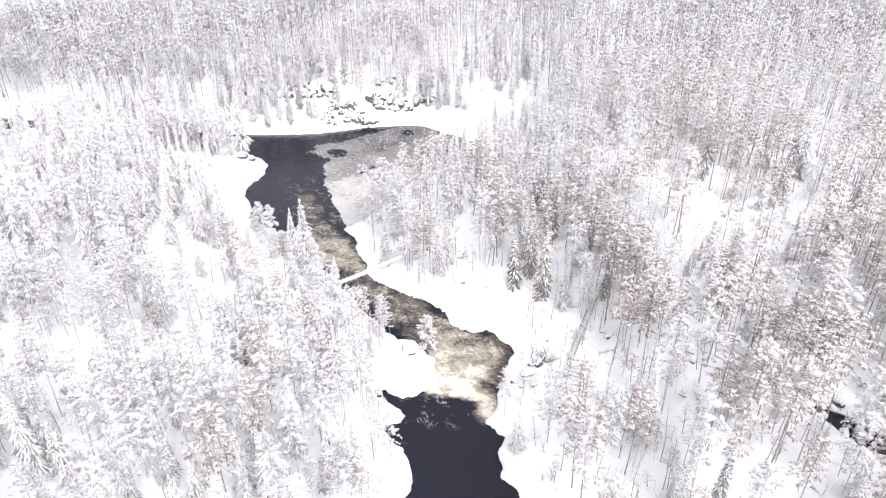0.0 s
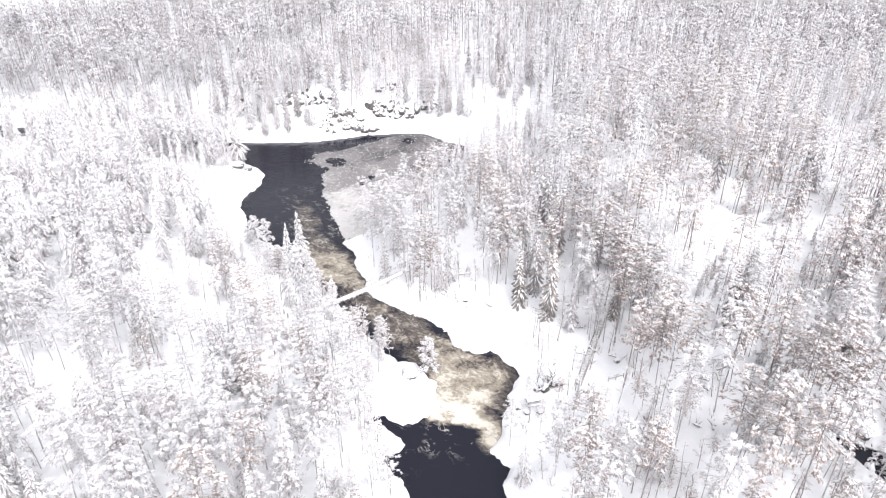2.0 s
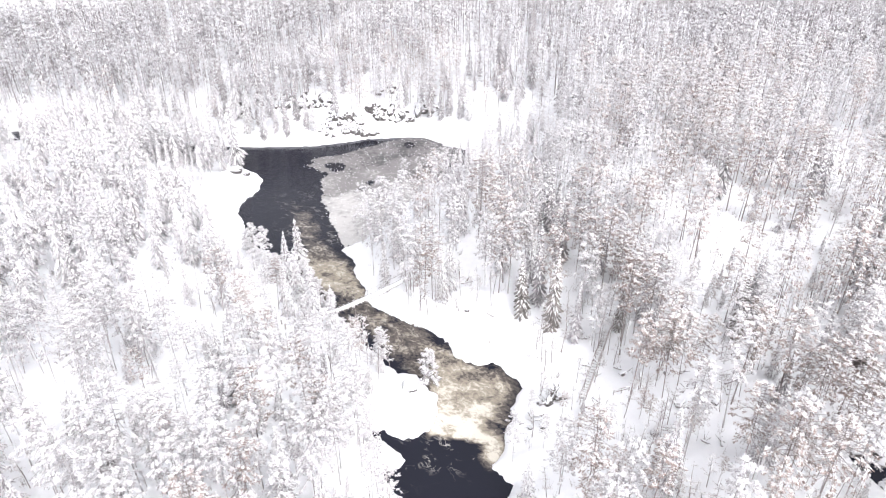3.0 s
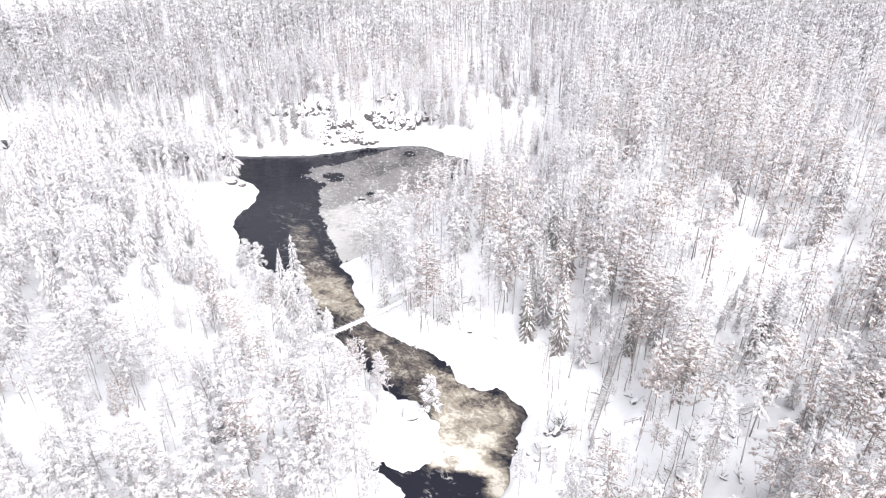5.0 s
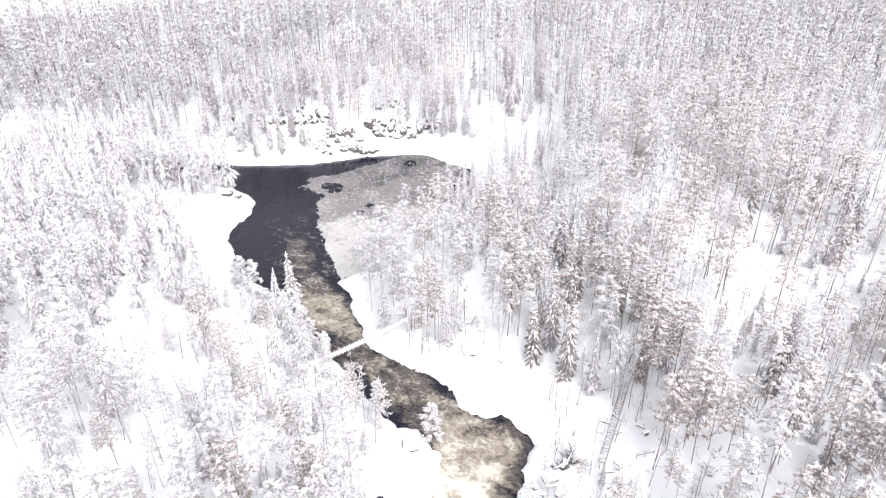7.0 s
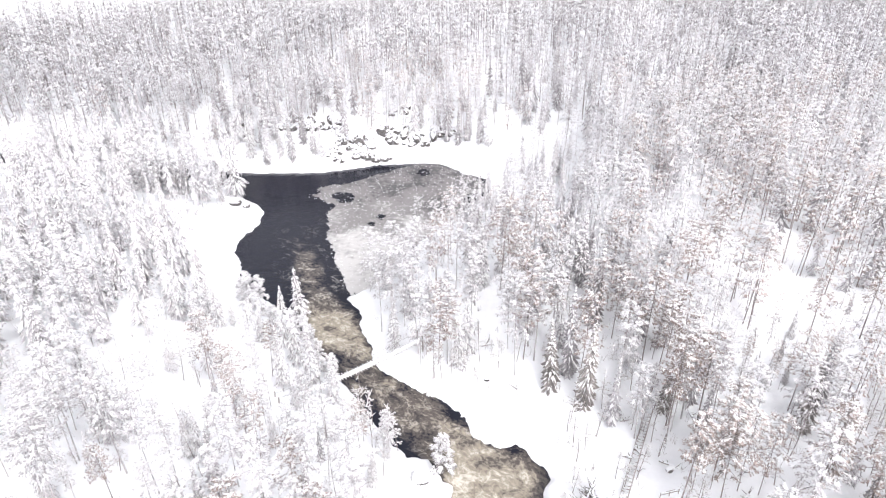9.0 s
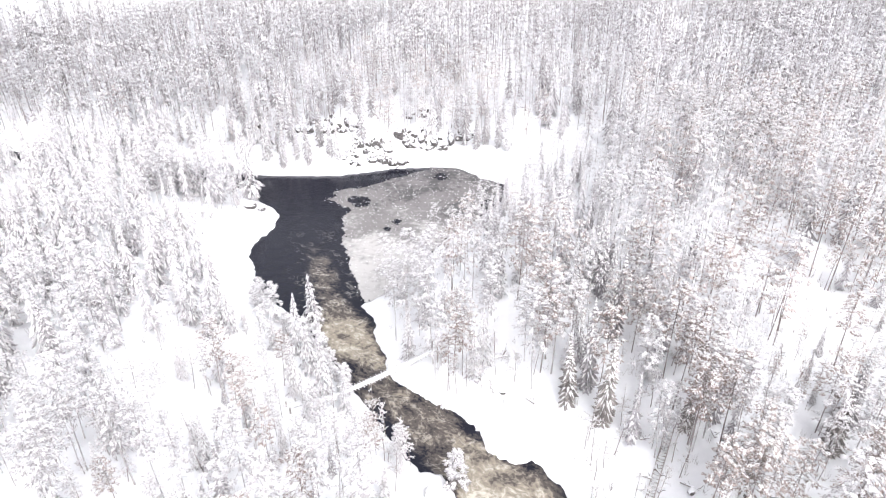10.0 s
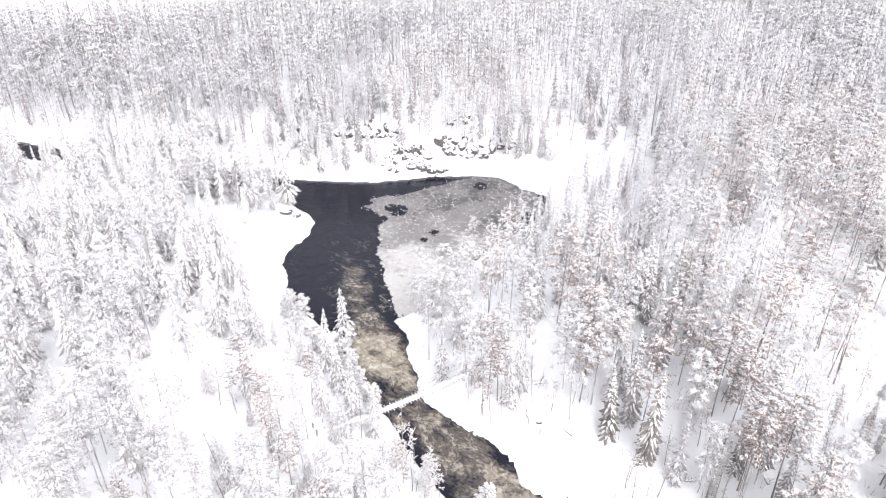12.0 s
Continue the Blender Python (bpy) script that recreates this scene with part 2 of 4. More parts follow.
def outside(px, py, poly):
    """Distance to an outline: plus outside it, minus within."""
    best, inside = np.full(px.shape, 1e9), np.zeros(px.shape, bool)
    for (x0, y0), (x1, y1) in zip(poly, np.roll(poly, -1, 0)):
        dx, dy = x1 - x0, y1 - y0
        k = np.clip(((px - x0) * dx + (py - y0) * dy) / (dx * dx + dy * dy + 1e-9), 0, 1)
        best = np.minimum(best, (px - x0 - k * dx) ** 2 + (py - y0 - k * dy) ** 2)
        if dy:
            inside ^= ((y0 > py) != (y1 > py)) & (px < x0 + (py - y0) / dy * dx)
    return np.where(inside, -1, 1) * np.sqrt(best)


def ripple(x, y, size, seed):
    """Smooth noise from a few crossing waves, about -1 to 1."""
    r = np.random.RandomState(seed)
    out = 0
    for _ in range(7):
        a, f, p = r.uniform(0, 2 * math.pi), r.uniform(0.6, 1.7) / size, r.uniform(0, 6.28)
        out = out + np.sin((x * math.cos(a) + y * math.sin(a)) * f * 2 * math.pi + p + 0.8 * np.sin((y * math.cos(a) - x * math.sin(a)) * f * 3.1 + p * 2))
    return out / 3.5


def step(v, lo, hi):
    k = np.clip((v - lo) / (hi - lo), 0, 1)
    return k * k * (3 - 2 * k)


def level(y):
    """The stream's surface: the upper pool at 0, the rapids and the fall down to the plunge pool."""
    return np.interp(y, [77.5, 82, 105, 128], [-1.9, -1.2, -0.6, 0])


def shore(x, y):
    return outside(x, y, RIVER) + 0.3 * ripple(x, y, 2.6, 3) + 0.15 * ripple(x, y, 1.1, 4)


def ground_height(x, y):
    """The snow's surface."""
    d = shore(x, y)
    far = np.clip(d, 0, None)
    h = np.clip(d * 1.3, -1.4, 0.75) + 0.35 * (1 - np.exp(-far / 1.2))
    h = h + 8.5 * (1 - np.exp(-np.clip(d - 1.5, 0, None) / 22)) + 5 * (1 - np.exp(-far / 140))
    h = h + step(d, 1, 14) * (0.9 * ripple(x, y, 28, 7) + 0.3 * ripple(x, y, 8, 8)) + step(d, 0.6, 3) * 0.12 * ripple(x, y, 2.2, 9)
    b = outside(x, y, GULLY)
    h = h - 2.2 * (1 - step(b, -0.3, 3.0))
    return level(y) + h


def grid_mesh(name, xs, ys, zs, mat, keep=None, attribute=None):
    ny, nx = zs.shape
    gx, gy = np.meshgrid(xs, ys)
    idx = np.arange(nx * ny).reshape(ny, nx)
    quads = np.stack([idx[:-1, :-1], idx[:-1, 1:], idx[1:, 1:], idx[1:, :-1]], -1).reshape(-1, 4)
    co = np.stack([gx, gy, zs], -1).reshape(-1, 3)
    if keep is not None:
        quads = quads[keep.reshape(-1)[quads].any(1)]
        used, flat = np.unique(quads, return_inverse=True)
        co, quads = co[used], flat.reshape(-1, 4)
    me = bpy.data.meshes.new(name)
    me.from_pydata(co.tolist(), [], quads.tolist())
    me.polygons.foreach_set("use_smooth", np.ones(len(quads), bool))
    if attribute:
        at = me.attributes.new(attribute[0], "FLOAT", "POINT")
        vals = attribute[1].reshape(-1)
        at.data.foreach_set("value", (vals[used] if keep is not None else vals).astype(np.float32))
    me.materials.append(mat)
    return new(name, me)


def axis(lo, hi, fine, end_lo, end_hi, grow=1.12):
    core = list(np.arange(lo, hi + fine, fine))
    s, v, up = fine, core[-1], []
    while v < end_hi:
        s *= grow
        v += s
        up.append(v)
    s, v, down = fine, lo, []
    while v > end_lo:
        s *= grow
        v -= s
        down.append(v)
    return np.array(down[::-1] + core + up)


gx, gy = axis(-62, 60, 0.7, -3000, 3000), axis(54, 196, 0.7, -2500, 4000)
GX, GY = np.meshgrid(gx, gy)
ground = grid_mesh("ground", gx, gy, ground_height(GX, GY), SNOW)
tagged(ground, "deep fresh snow on the forest floor and river banks", "snowy ground", kind="structure")

wx, wy = np.arange(-324, 30, 0.6), np.arange(-80, 252, 0.6)
WX, WY = np.meshgrid(wx, wy)
WD = outside(WX, WY, RIVER)
# where the water breaks: the fall above the plunge pool, its tongue, the rapids, and the tail of the upper pool
lip = 79.0 + 0.5 * ripple(WX, WY, 3, 24) - 0.12 * (WX - 1)
fall = step(WY, lip - 0.7, lip + 0.6) * (1 - 0.8 * step(WY, 87, 96)) * (1 - 0.72 * step(WX - 0.3 * (WY - 80), 4.6, 8.2)) * (1 - 0.6 * step(WX - 0.3 * (WY - 80), 8.0, 10.0)) * step(WX, -4, -1.5) * (1 - step(WY, 96, 99))
fall *= 0.56 + 0.48 * (1 - step(WY, 81, 90))
fall *= 1 - 0.75 * np.exp(-(((WX - 6.2) / 1.5) ** 2 + ((WY - 80.5) / 1.4) ** 2))
tongue = np.exp(-(((WX - 6.5) / 1.8) ** 2 + ((WY - 76.6) / 2.7) ** 2) ** 1.5) * 1.05
mid_line = np.interp(WY, [90, 100, 110, 120, 130, 145, 160], [2, -7, -17, -22.5, -27, -32, -35])
off_mid = np.abs(WX - mid_line)
rapid = step(WY, 86, 93) * (1 - step(WY, 106, 112)) * (1 - step(off_mid, 3, 8)) * 0.37
upper = np.exp(-((WY - 118) / 6.5) ** 2) * (1 - step(off_mid, 3, 6.5)) * 0.72
tail = np.exp(-((WY - 134) / 13) ** 2) * (1 - step(off_mid, 0.8, 4.5)) * 0.3
WISP = np.exp(-(((WX + 0.5) / 4.6) ** 2 + ((WY - 76.2) / 2.4) ** 2)) * 1.2 + np.exp(-(((WX - 3.8) / 2.0) ** 2 + ((WY - 77.0) / 1.8) ** 2)) + np.exp(-(((WX + 6.2) / 1.3) ** 2 + ((WY - 71.5) / 2.4) ** 2)) * 0.7
WISP = np.clip(WISP + np.exp(-((WY - 132) / 16) ** 2) * (1 - step(off_mid, 2, 8)) * 0.5 + rapid * 1.4 + upper * 0.5, 0, 1)
FOAM = np.clip(fall + tongue + rapid + upper + tail, 0, 1) * step(-WD, -0.7, 0.1)
CHURN = np.clip(fall + tongue + rapid * 1.6 + upper + tail * 0.6, 0, 1)
WZ = level(WY) + CHURN * (0.16 * ripple(WX, WY, 2.4, 21) + 0.1 * ripple(WX, WY, 1.2, 22)) + 0.015 * ripple(WX, WY, 3, 23)
river = grid_mesh("river", wx, wy, WZ, WATER, WD < 1.6, ("foam", FOAM))
at = river.data.attributes.new("wisp", "FLOAT", "POINT")
co = np.empty(len(river.data.vertices) * 3, np.float32)
river.data.vertices.foreach_get("co", co)
co = co.reshape(-1, 3)
at.data.foreach_set("value", WISP[np.rint((co[:, 1] + 80) / 0.6).astype(int), np.rint((co[:, 0] + 324) / 0.6).astype(int)].astype(np.float32))
tagged(river, "dark open river with brown rapids and cream foam", "river", kind="structure")

# a black water sheet is added here in place of a dark, twiggy gully
bx, by = np.arange(47, 60, 0.5), np.arange(57, 70, 0.5)
BX, BY = np.meshgrid(bx, by)
gully_z = ground_height(np.array([52.0]), np.array([64.0]))[0] + 0.35
brook = grid_mesh("gully_sheet", bx, by, np.full(BX.shape, gully_z), WATER, outside(BX, BY, GULLY) < 1.0, ("foam", np.zeros(BX.shape)))
tagged(brook, "black water sheet put in for a dark twiggy gully in the snow", "brook", kind="structure")

ICE_EDGE = np.array([
    (-18.6, 127.4), (-20.8, 130), (-23.1, 136.6), (-25.1, 142), (-27.4, 148), (-27.6, 152.3), (-29.3, 159.2), (-28, 163), (-31, 165), (-34.5, 167.5),
    (-32, 169.5), (-33.5, 171.5), (-26, 174.2), (-18, 180.6), (-12, 185.2), (-7, 185.4), (-2.5, 183.2), (1, 180), (4.5, 176), (5, 171), (0, 161), (-6, 152.6), (-12, 140), (-16, 131)], float)
ix, iy = np.arange(-38, 10, 0.24), np.arange(126, 187, 0.24)
IX, IY = np.meshgrid(ix, iy)
ID = outside(IX, IY, ICE_EDGE) + 0.5 * ripple(IX, IY, 4, 31) + 0.3 * ripple(IX, IY, 1.5, 32)
for hx, hy, hr in ((-26.6, 166.4, 2.3), (-28.6, 167.6, 1.4), (-19.2, 154.4, 0.9), (-17.6, 157.6, 1.0), (2.6, 166.4, 2.6), (-9.5, 180.5, 1.6)):
    ID = np.maximum(ID, hr - np.hypot(IX - hx, (IY - hy) * 0.8) + 0.3 * ripple(IX, IY, 1.5, 34))
COVER = 0.98 - 0.72 * step(IY, 136, 174) - 0.2 * step(IY, 170, 182)
ice = grid_mesh("ice_sheet", ix, iy, 0.03 + 0.012 * ripple(IX, IY, 1.3, 33), ICE, (ID < 0) & (outside(IX, IY, RIVER) < 0.8), ("cover", COVER))
tagged(ice, "grey slush ice sheet with snow specks on the pool", "ice", kind="structure")


# ---- mesh helpers ----
class Bag:
    """Vertices and triangles of one part."""

    def __init__(self):
        self.v, self.f = [], []

    def add(self, vs, fs):
        k = len(self.v)
        self.v += [tuple(v) for v in vs]
        self.f += [tuple(i + k for i in f) for f in fs]

    def mesh(self, name, mat, smooth=True):
        me = bpy.data.meshes.new(name)
        me.from_pydata(self.v, [], self.f)
        if smooth:
            me.polygons.foreach_set("use_smooth", np.ones(len(self.f), bool))
        me.materials.append(mat)
        return me


BLOB = [(0, 1, 2), (0, 2, 3), (0, 3, 1), (4, 2, 1), (4, 3, 2), (4, 1, 3)]
TENT = [(0, 1, 2), (0, 2, 3), (4, 2, 1), (4, 3, 2)]


def lump(bag, c, along, length, wide, high, r, faces=BLOB):
    """An elongated pillow of snow lying along a direction."""
    a = Vector(along).normalized()
    side = a.cross(Vector((0, 0, 1)))
    side = side.normalized() if side.length > 0.05 else Vector((1, 0, 0))
    up = side.cross(a)
    c = Vector(c)
    mid = c + a * length * r.uniform(-0.25, 0.25)
    bag.add([c - a * length / 2, mid + side * wide * r.uniform(0.4, 0.6), mid + up * high * r.uniform(0.6, 1.1), mid - side * wide * r.uniform(0.4, 0.6), c + a * length / 2], faces)


def spray(bag, c, along, size, count, r, droop=0.4):
    """A few needle-like blades round a twig's end."""
    a, c = Vector(along).normalized(), Vector(c)
    for _ in range(count):
        d = (a + Vector((r.uniform(-0.9, 0.9), r.uniform(-0.9, 0.9), r.uniform(-0.7, 0.6) - droop * 0.5))).normalized()
        w = d.cross(Vector((r.uniform(-1, 1), r.uniform(-1, 1), r.uniform(-1, 1)))).normalized() * size * r.uniform(0.11, 0.22)
        s = c + Vector((r.uniform(-1, 1), r.uniform(-1, 1), r.uniform(-0.7, 0.3))) * size * 0.4
        bag.add([s - w, s + w, s + d * size * r.uniform(0.7, 1.2)], [(0, 1, 2)])


def tube(bag, pts, radii, sides=5):
    """A tapered limb through points."""
    rings = []
    for i, p in enumerate(pts):
        d = (Vector(pts[min(i + 1, len(pts) - 1)]) - Vector(pts[max(i - 1, 0)])).normalized()
        s = d.cross(Vector((0.3, 0.9, 0.1) if abs(d.z) < 0.9 else (1, 0, 0))).normalized()
        u = s.cross(d)
        rings += [Vector(p) + (s * math.cos(2 * math.pi * k / sides) + u * math.sin(2 * math.pi * k / sides)) * radii[i] for k in range(sides)]
    fs = []
    for i in range(len(pts) - 1):
        for k in range(sides):
            a, b = i * sides + k, i * sides + (k + 1) % sides
            fs += [(a, b, b + sides), (a, b + sides, a + sides)]
    bag.add(rings, fs)


def frond(bag, p, d, length, wide, kite=False):
    """A leaf-like stroke from p along d: one triangle, or a kite broadest past its middle."""
    side = d.cross(Vector((0, 0, 1)))
    side = side.normalized() * wide / 2 if side.length > 0.05 else Vector((wide / 2, 0, 0))
    mid = p + d * length * (0.62 if kite else 0.85)
    if kite:
        bag.add([p, mid + side, p + d * length, mid - side], [(0, 1, 2), (0, 2, 3)])
    else:
        bag.add([p, mid + side, mid - side], [(0, 1, 2)])


def tuft(needles, snow, c, out, size, dark, white, load, r, kite):
    """A fan of twigs at a branch's end: frosted needles hanging below, strokes of snow lying on top."""
    for k in range(dark):
        d = Vector((out.x + r.uniform(-1.0, 1.0), out.y + r.uniform(-1.0, 1.0), out.z * 0.5 - r.uniform(0.0, 0.75))).normalized()
        p = c + Vector((r.uniform(-0.4, 0.4), r.uniform(-0.4, 0.4), r.uniform(-0.45, 0.05))) * size
        frond(needles, p, d, size * r.uniform(0.75, 1.35), size * r.uniform(0.22, 0.42))
    for k in range(white):
        if r.random() > load:
            continue
        d = Vector((out.x + r.uniform(-0.85, 0.85), out.y + r.uniform(-0.85, 0.85), out.z * 0.4 - r.uniform(0.0, 0.5))).normalized()
        p = c + Vector((r.uniform(-0.45, 0.45), r.uniform(-0.45, 0.45), r.uniform(-0.1, 0.25))) * size - d * size * 0.2
        frond(snow, p, d, size * r.uniform(0.6, 1.2), size * r.uniform(0.24, 0.46), kite)


def skirt(needles, snow, p0, reach, drop, arms, load, r):
    """One drooping tier of spruce boughs, each a folded frond with a stroke of snow along its back."""
    p0, a0 = Vector(p0), r.uniform(0, 6.28)
    for k in range(arms):
        a = a0 + 2 * math.pi * (k + r.uniform(-0.3, 0.3)) / arms
        L = reach * r.uniform(0.6, 1.25)
        o, sd = Vector((math.cos(a), math.sin(a), 0)), Vector((-math.sin(a), math.cos(a), 0)) * min(L, 0.7 + 0.2 * L) * r.uniform(0.2, 0.34)
        tip = p0 + o * L - Vector((0, 0, drop * L * r.uniform(0.8, 1.2)))
        mid = p0 + (tip - p0) * 0.6
        low = Vector((0, 0, -0.3 * L - 0.08))
        needles.add([p0, mid + sd + low, tip + low * 0.3, mid - sd + low], [(0, 1, 2), (0, 2, 3)])
        if r.random() < load:
            w, lift = min(0.85 * sd.length, (0.06 + 0.05 * min(L, 1)) * (0.5 + load) * r.uniform(0.6, 1.4)), Vector((0, 0, 0.05 + 0.05 * L))
            side = sd.normalized() * w
            snow.add([p0 + (tip - p0) * 0.15 + lift, mid + side + lift * 0.6, tip + lift, mid - side + lift * 0.6], [(0, 1, 2), (0, 2, 3)])


# how fine a tree is built: branches, tufts a branch, needle strokes and snow strokes a tuft, size of a tuft
PINE_DETAIL = {2: (46, 3, 9, 7, 0.39), 1: (40, 2, 5, 5, 0.53), 0: (19, 2, 3, 3, 1.0)}


def pine(seed, fine, tall=15.0, load=1.0, low=0.42, wide=1.75):
    """Snow-laden Scots pine: a bare lower trunk and an uneven, open, rounded crown."""
    r = random.Random(seed)
    trunk, needles, snow = Bag(), Bag(), Bag()
    branches, tufts, dark, white, size = PINE_DETAIL[fine]
    bend = (r.uniform(-0.4, 0.4), r.uniform(-0.4, 0.4))
    axis_at = lambda u: Vector((bend[0] * math.sin(u * 2.2), bend[1] * math.sin(u * 2.6), tall * u))
    us = {2: [0, 0.03, 0.3, 0.6, 0.85, 0.98], 1: [0, 0.5, 0.97], 0: [0, 0.97]}[fine]
    r0 = tall * r.uniform(0.0046, 0.0066)
    wide *= 1.3
    low *= 1.0 if fine == 2 else 0.62 if load > 1.3 else 0.88
    tube(trunk, [axis_at(u) - Vector((0, 0, 0.5 if u == 0 else 0)) for u in us], [r0 * (1.25 if u == 0 else 1.05 - 0.9 * u) for u in us], 6 if fine == 2 else 3)
    lop, gap = r.uniform(0, 6.28), r.uniform(0.2, 0.8)
    for b in range(branches):
        u = ((b + r.random()) / branches) ** 0.9
        az = b * 2.4 + r.uniform(-0.6, 0.6)
        # a thin skirt, broad shoulders and a blunt top
        reach = wide * np.interp(u, [0, 0.2, 0.45, 0.7, 0.9, 1.0], [0.55, 0.9, 1.0, 0.82, 0.5, 0.2]) * r.choice((0.55, 0.8, 1.0, 1.0, 1.2)) * (1 + 0.25 * math.cos(az - lop))
        if abs(u - gap) < 0.05:
            reach *= 0.55
        out = Vector((math.cos(az), math.sin(az), r.uniform(-0.3, 0.1) + 0.7 * (u - 0.45)))
        p0 = axis_at(low + (1 - low) * u * 0.98)
        tip = p0 + out * reach + Vector((0, 0, -0.12 * reach * load))
        if fine == 2:
            tube(trunk, [p0, tip], [0.04, 0.012], 3)
        for k in range(tufts):
            s = 1.0 - 0.62 * (k + 0.5 * r.random()) / tufts if tufts > 1 else 0.85
            c = p0 + (tip - p0) * s + Vector((-out.y, out.x, 0)) * r.uniform(-0.35, 0.35) * reach * (1.2 - s) + Vector((0, 0, r.uniform(-0.1, 0.15)))
            if k == tufts - 1 and r.random() < 0.4:
                continue
            tuft(needles, snow, c, out, size * r.uniform(0.75, 1.3), dark, white, min(1, (0.25 + 0.5 * load) * (0.6 + 0.55 * u)), r, fine == 2)
    if fine == 2:
        # dead frosted stubs below the crown
        for b in range(9):
            az, z = r.uniform(0, 6.28), tall * r.uniform(0.16, low)
            p0 = axis_at(z / tall)
            tube(trunk, [p0, p0 + Vector((math.cos(az), math.sin(az), r.uniform(-0.3, 0.2))) * r.uniform(0.4, 1.1)], [0.025, 0.008], 3)
    return trunk, needles, snow


def spruce(seed, fine, tall=14.0, load=1.0, wide=1.25):
    """Snow-laden northern spruce: a narrow spire with drooping tiers down to the snow."""
    r = random.Random(seed)
    trunk, needles, snow = Bag(), Bag(), Bag()
    tiers, round_, blades, grain = 2.6, 9, 3, 0.95
    r0 = tall * 0.0085
    lean = r.uniform(-0.15, 0.15)
    us = [0, 0.4, 0.75, 1.0] if fine == 2 else [0, 1.0]
    tube(trunk, [(lean * u * u * 2, 0, tall * u - (0.5 if u == 0 else 0)) for u in us], [r0 * (1.1 - u) + 0.012 for u in us], 6 if fine == 2 else 3)
    if fine < 2:
        n = int(tall * (1.4 if fine else 0.85))
        wide *= 0.85
        for k in range(n):
            u = (k + 0.6 * r.random()) / n
            reach = wide * ((1 - u) ** 0.75 * 0.95 + 0.12) * (0.7 + 0.3 * min(1, u * 5)) * r.uniform(0.75, 1.25)
            skirt(needles, snow, (lean * u * u * 2, 0, tall * (0.08 + 0.92 * u)), reach, 0.55 + 0.3 * load, 6 if fine else 4, 0.2 + 0.45 * load, r)
        return trunk, needles, snow
    if load < 1:
        # dark boughs that show singly under white strokes of snow
        n = int(tall * 2.3)
        for k in range(n):
            u = (k + 0.6 * r.random()) / n
            reach = wide * ((1 - u) ** 0.8 * 0.95 + 0.06) * (0.88 + 0.12 * min(1, u * 4)) * r.uniform(0.75, 1.2)
            skirt(needles, snow, (lean * u * u * 2, 0, tall * (0.06 + 0.93 * u)), reach, 0.8, 8 + int(2 * wide), 0.45 + 0.4 * load, r)
            if k % 2 == 0:
                skirt(needles, snow, (lean * u * u * 2, 0, tall * (0.05 + 0.93 * u)), reach * 0.6, 1.3, 5, 0.15, r)
        lump(snow, (lean * 2, 0, tall - 0.2), (0.05, 0, 1), 0.8, 0.2, 0.2, r)
        return trunk, needles, snow
    tiers = int(tall * tiers)
    gap = r.uniform(0.2, 0.7)
    for k in range(tiers):
        u = (k + 0.7 * r.random()) / tiers
        z = tall * (0.08 + 0.9 * u)
        reach = wide * ((1 - u) ** 0.75 * 0.92 + 0.07) * (0.7 + 0.3 * min(1, u * 5)) * r.uniform(0.7, 1.2) * (0.75 if abs(u - gap) < 0.06 else 1)
        n = max(2, round(round_ * (0.55 + 0.55 * (1 - u))))
        turn = r.uniform(0, 6.28)
        for j in range(n):
            if r.random() < 0.1:
                continue
            az = turn + 2 * math.pi * (j + r.uniform(-0.3, 0.3)) / n
            L = reach * r.uniform(0.7, 1.25)
            drop = r.uniform(0.45, 1.05) * (0.6 + 0.4 * load)
            out = Vector((math.cos(az), math.sin(az), -drop))
            p0 = Vector((lean * u * u * 2, 0, z))
            mid = p0 + out * L * 0.6
            spray(needles, mid - Vector((0, 0, 0.1)), out + Vector((0, 0, -0.4)), (L * 0.45 + 0.14) * grain, blades, r, 0.9)
            if r.random() < 0.25 + 0.58 * load:
                lump(snow, mid + Vector((0, 0, 0.06)), out, (L * r.uniform(0.6, 1.0) + 0.1) * min(grain, 1.2), (0.08 + 0.065 * L) * (0.6 + 0.5 * load) * grain,
                     0.15 * (0.5 + 0.6 * load) * grain, r, TENT)
            if L > 0.6 and r.random() < 0.7:
                sd = Vector((-out.y, out.x, 0)) * r.choice((-1, 1)) * 0.28 * L
                lump(snow, mid + out * L * 0.2 + sd, out + sd, L * 0.45, 0.16, 0.12 * (0.6 + 0.5 * load), r, TENT)
    lump(snow, (lean * 2, 0, tall - 0.2), (0.05, 0, 1), 0.8, 0.22, 0.22, r)
    return trunk, needles, snow


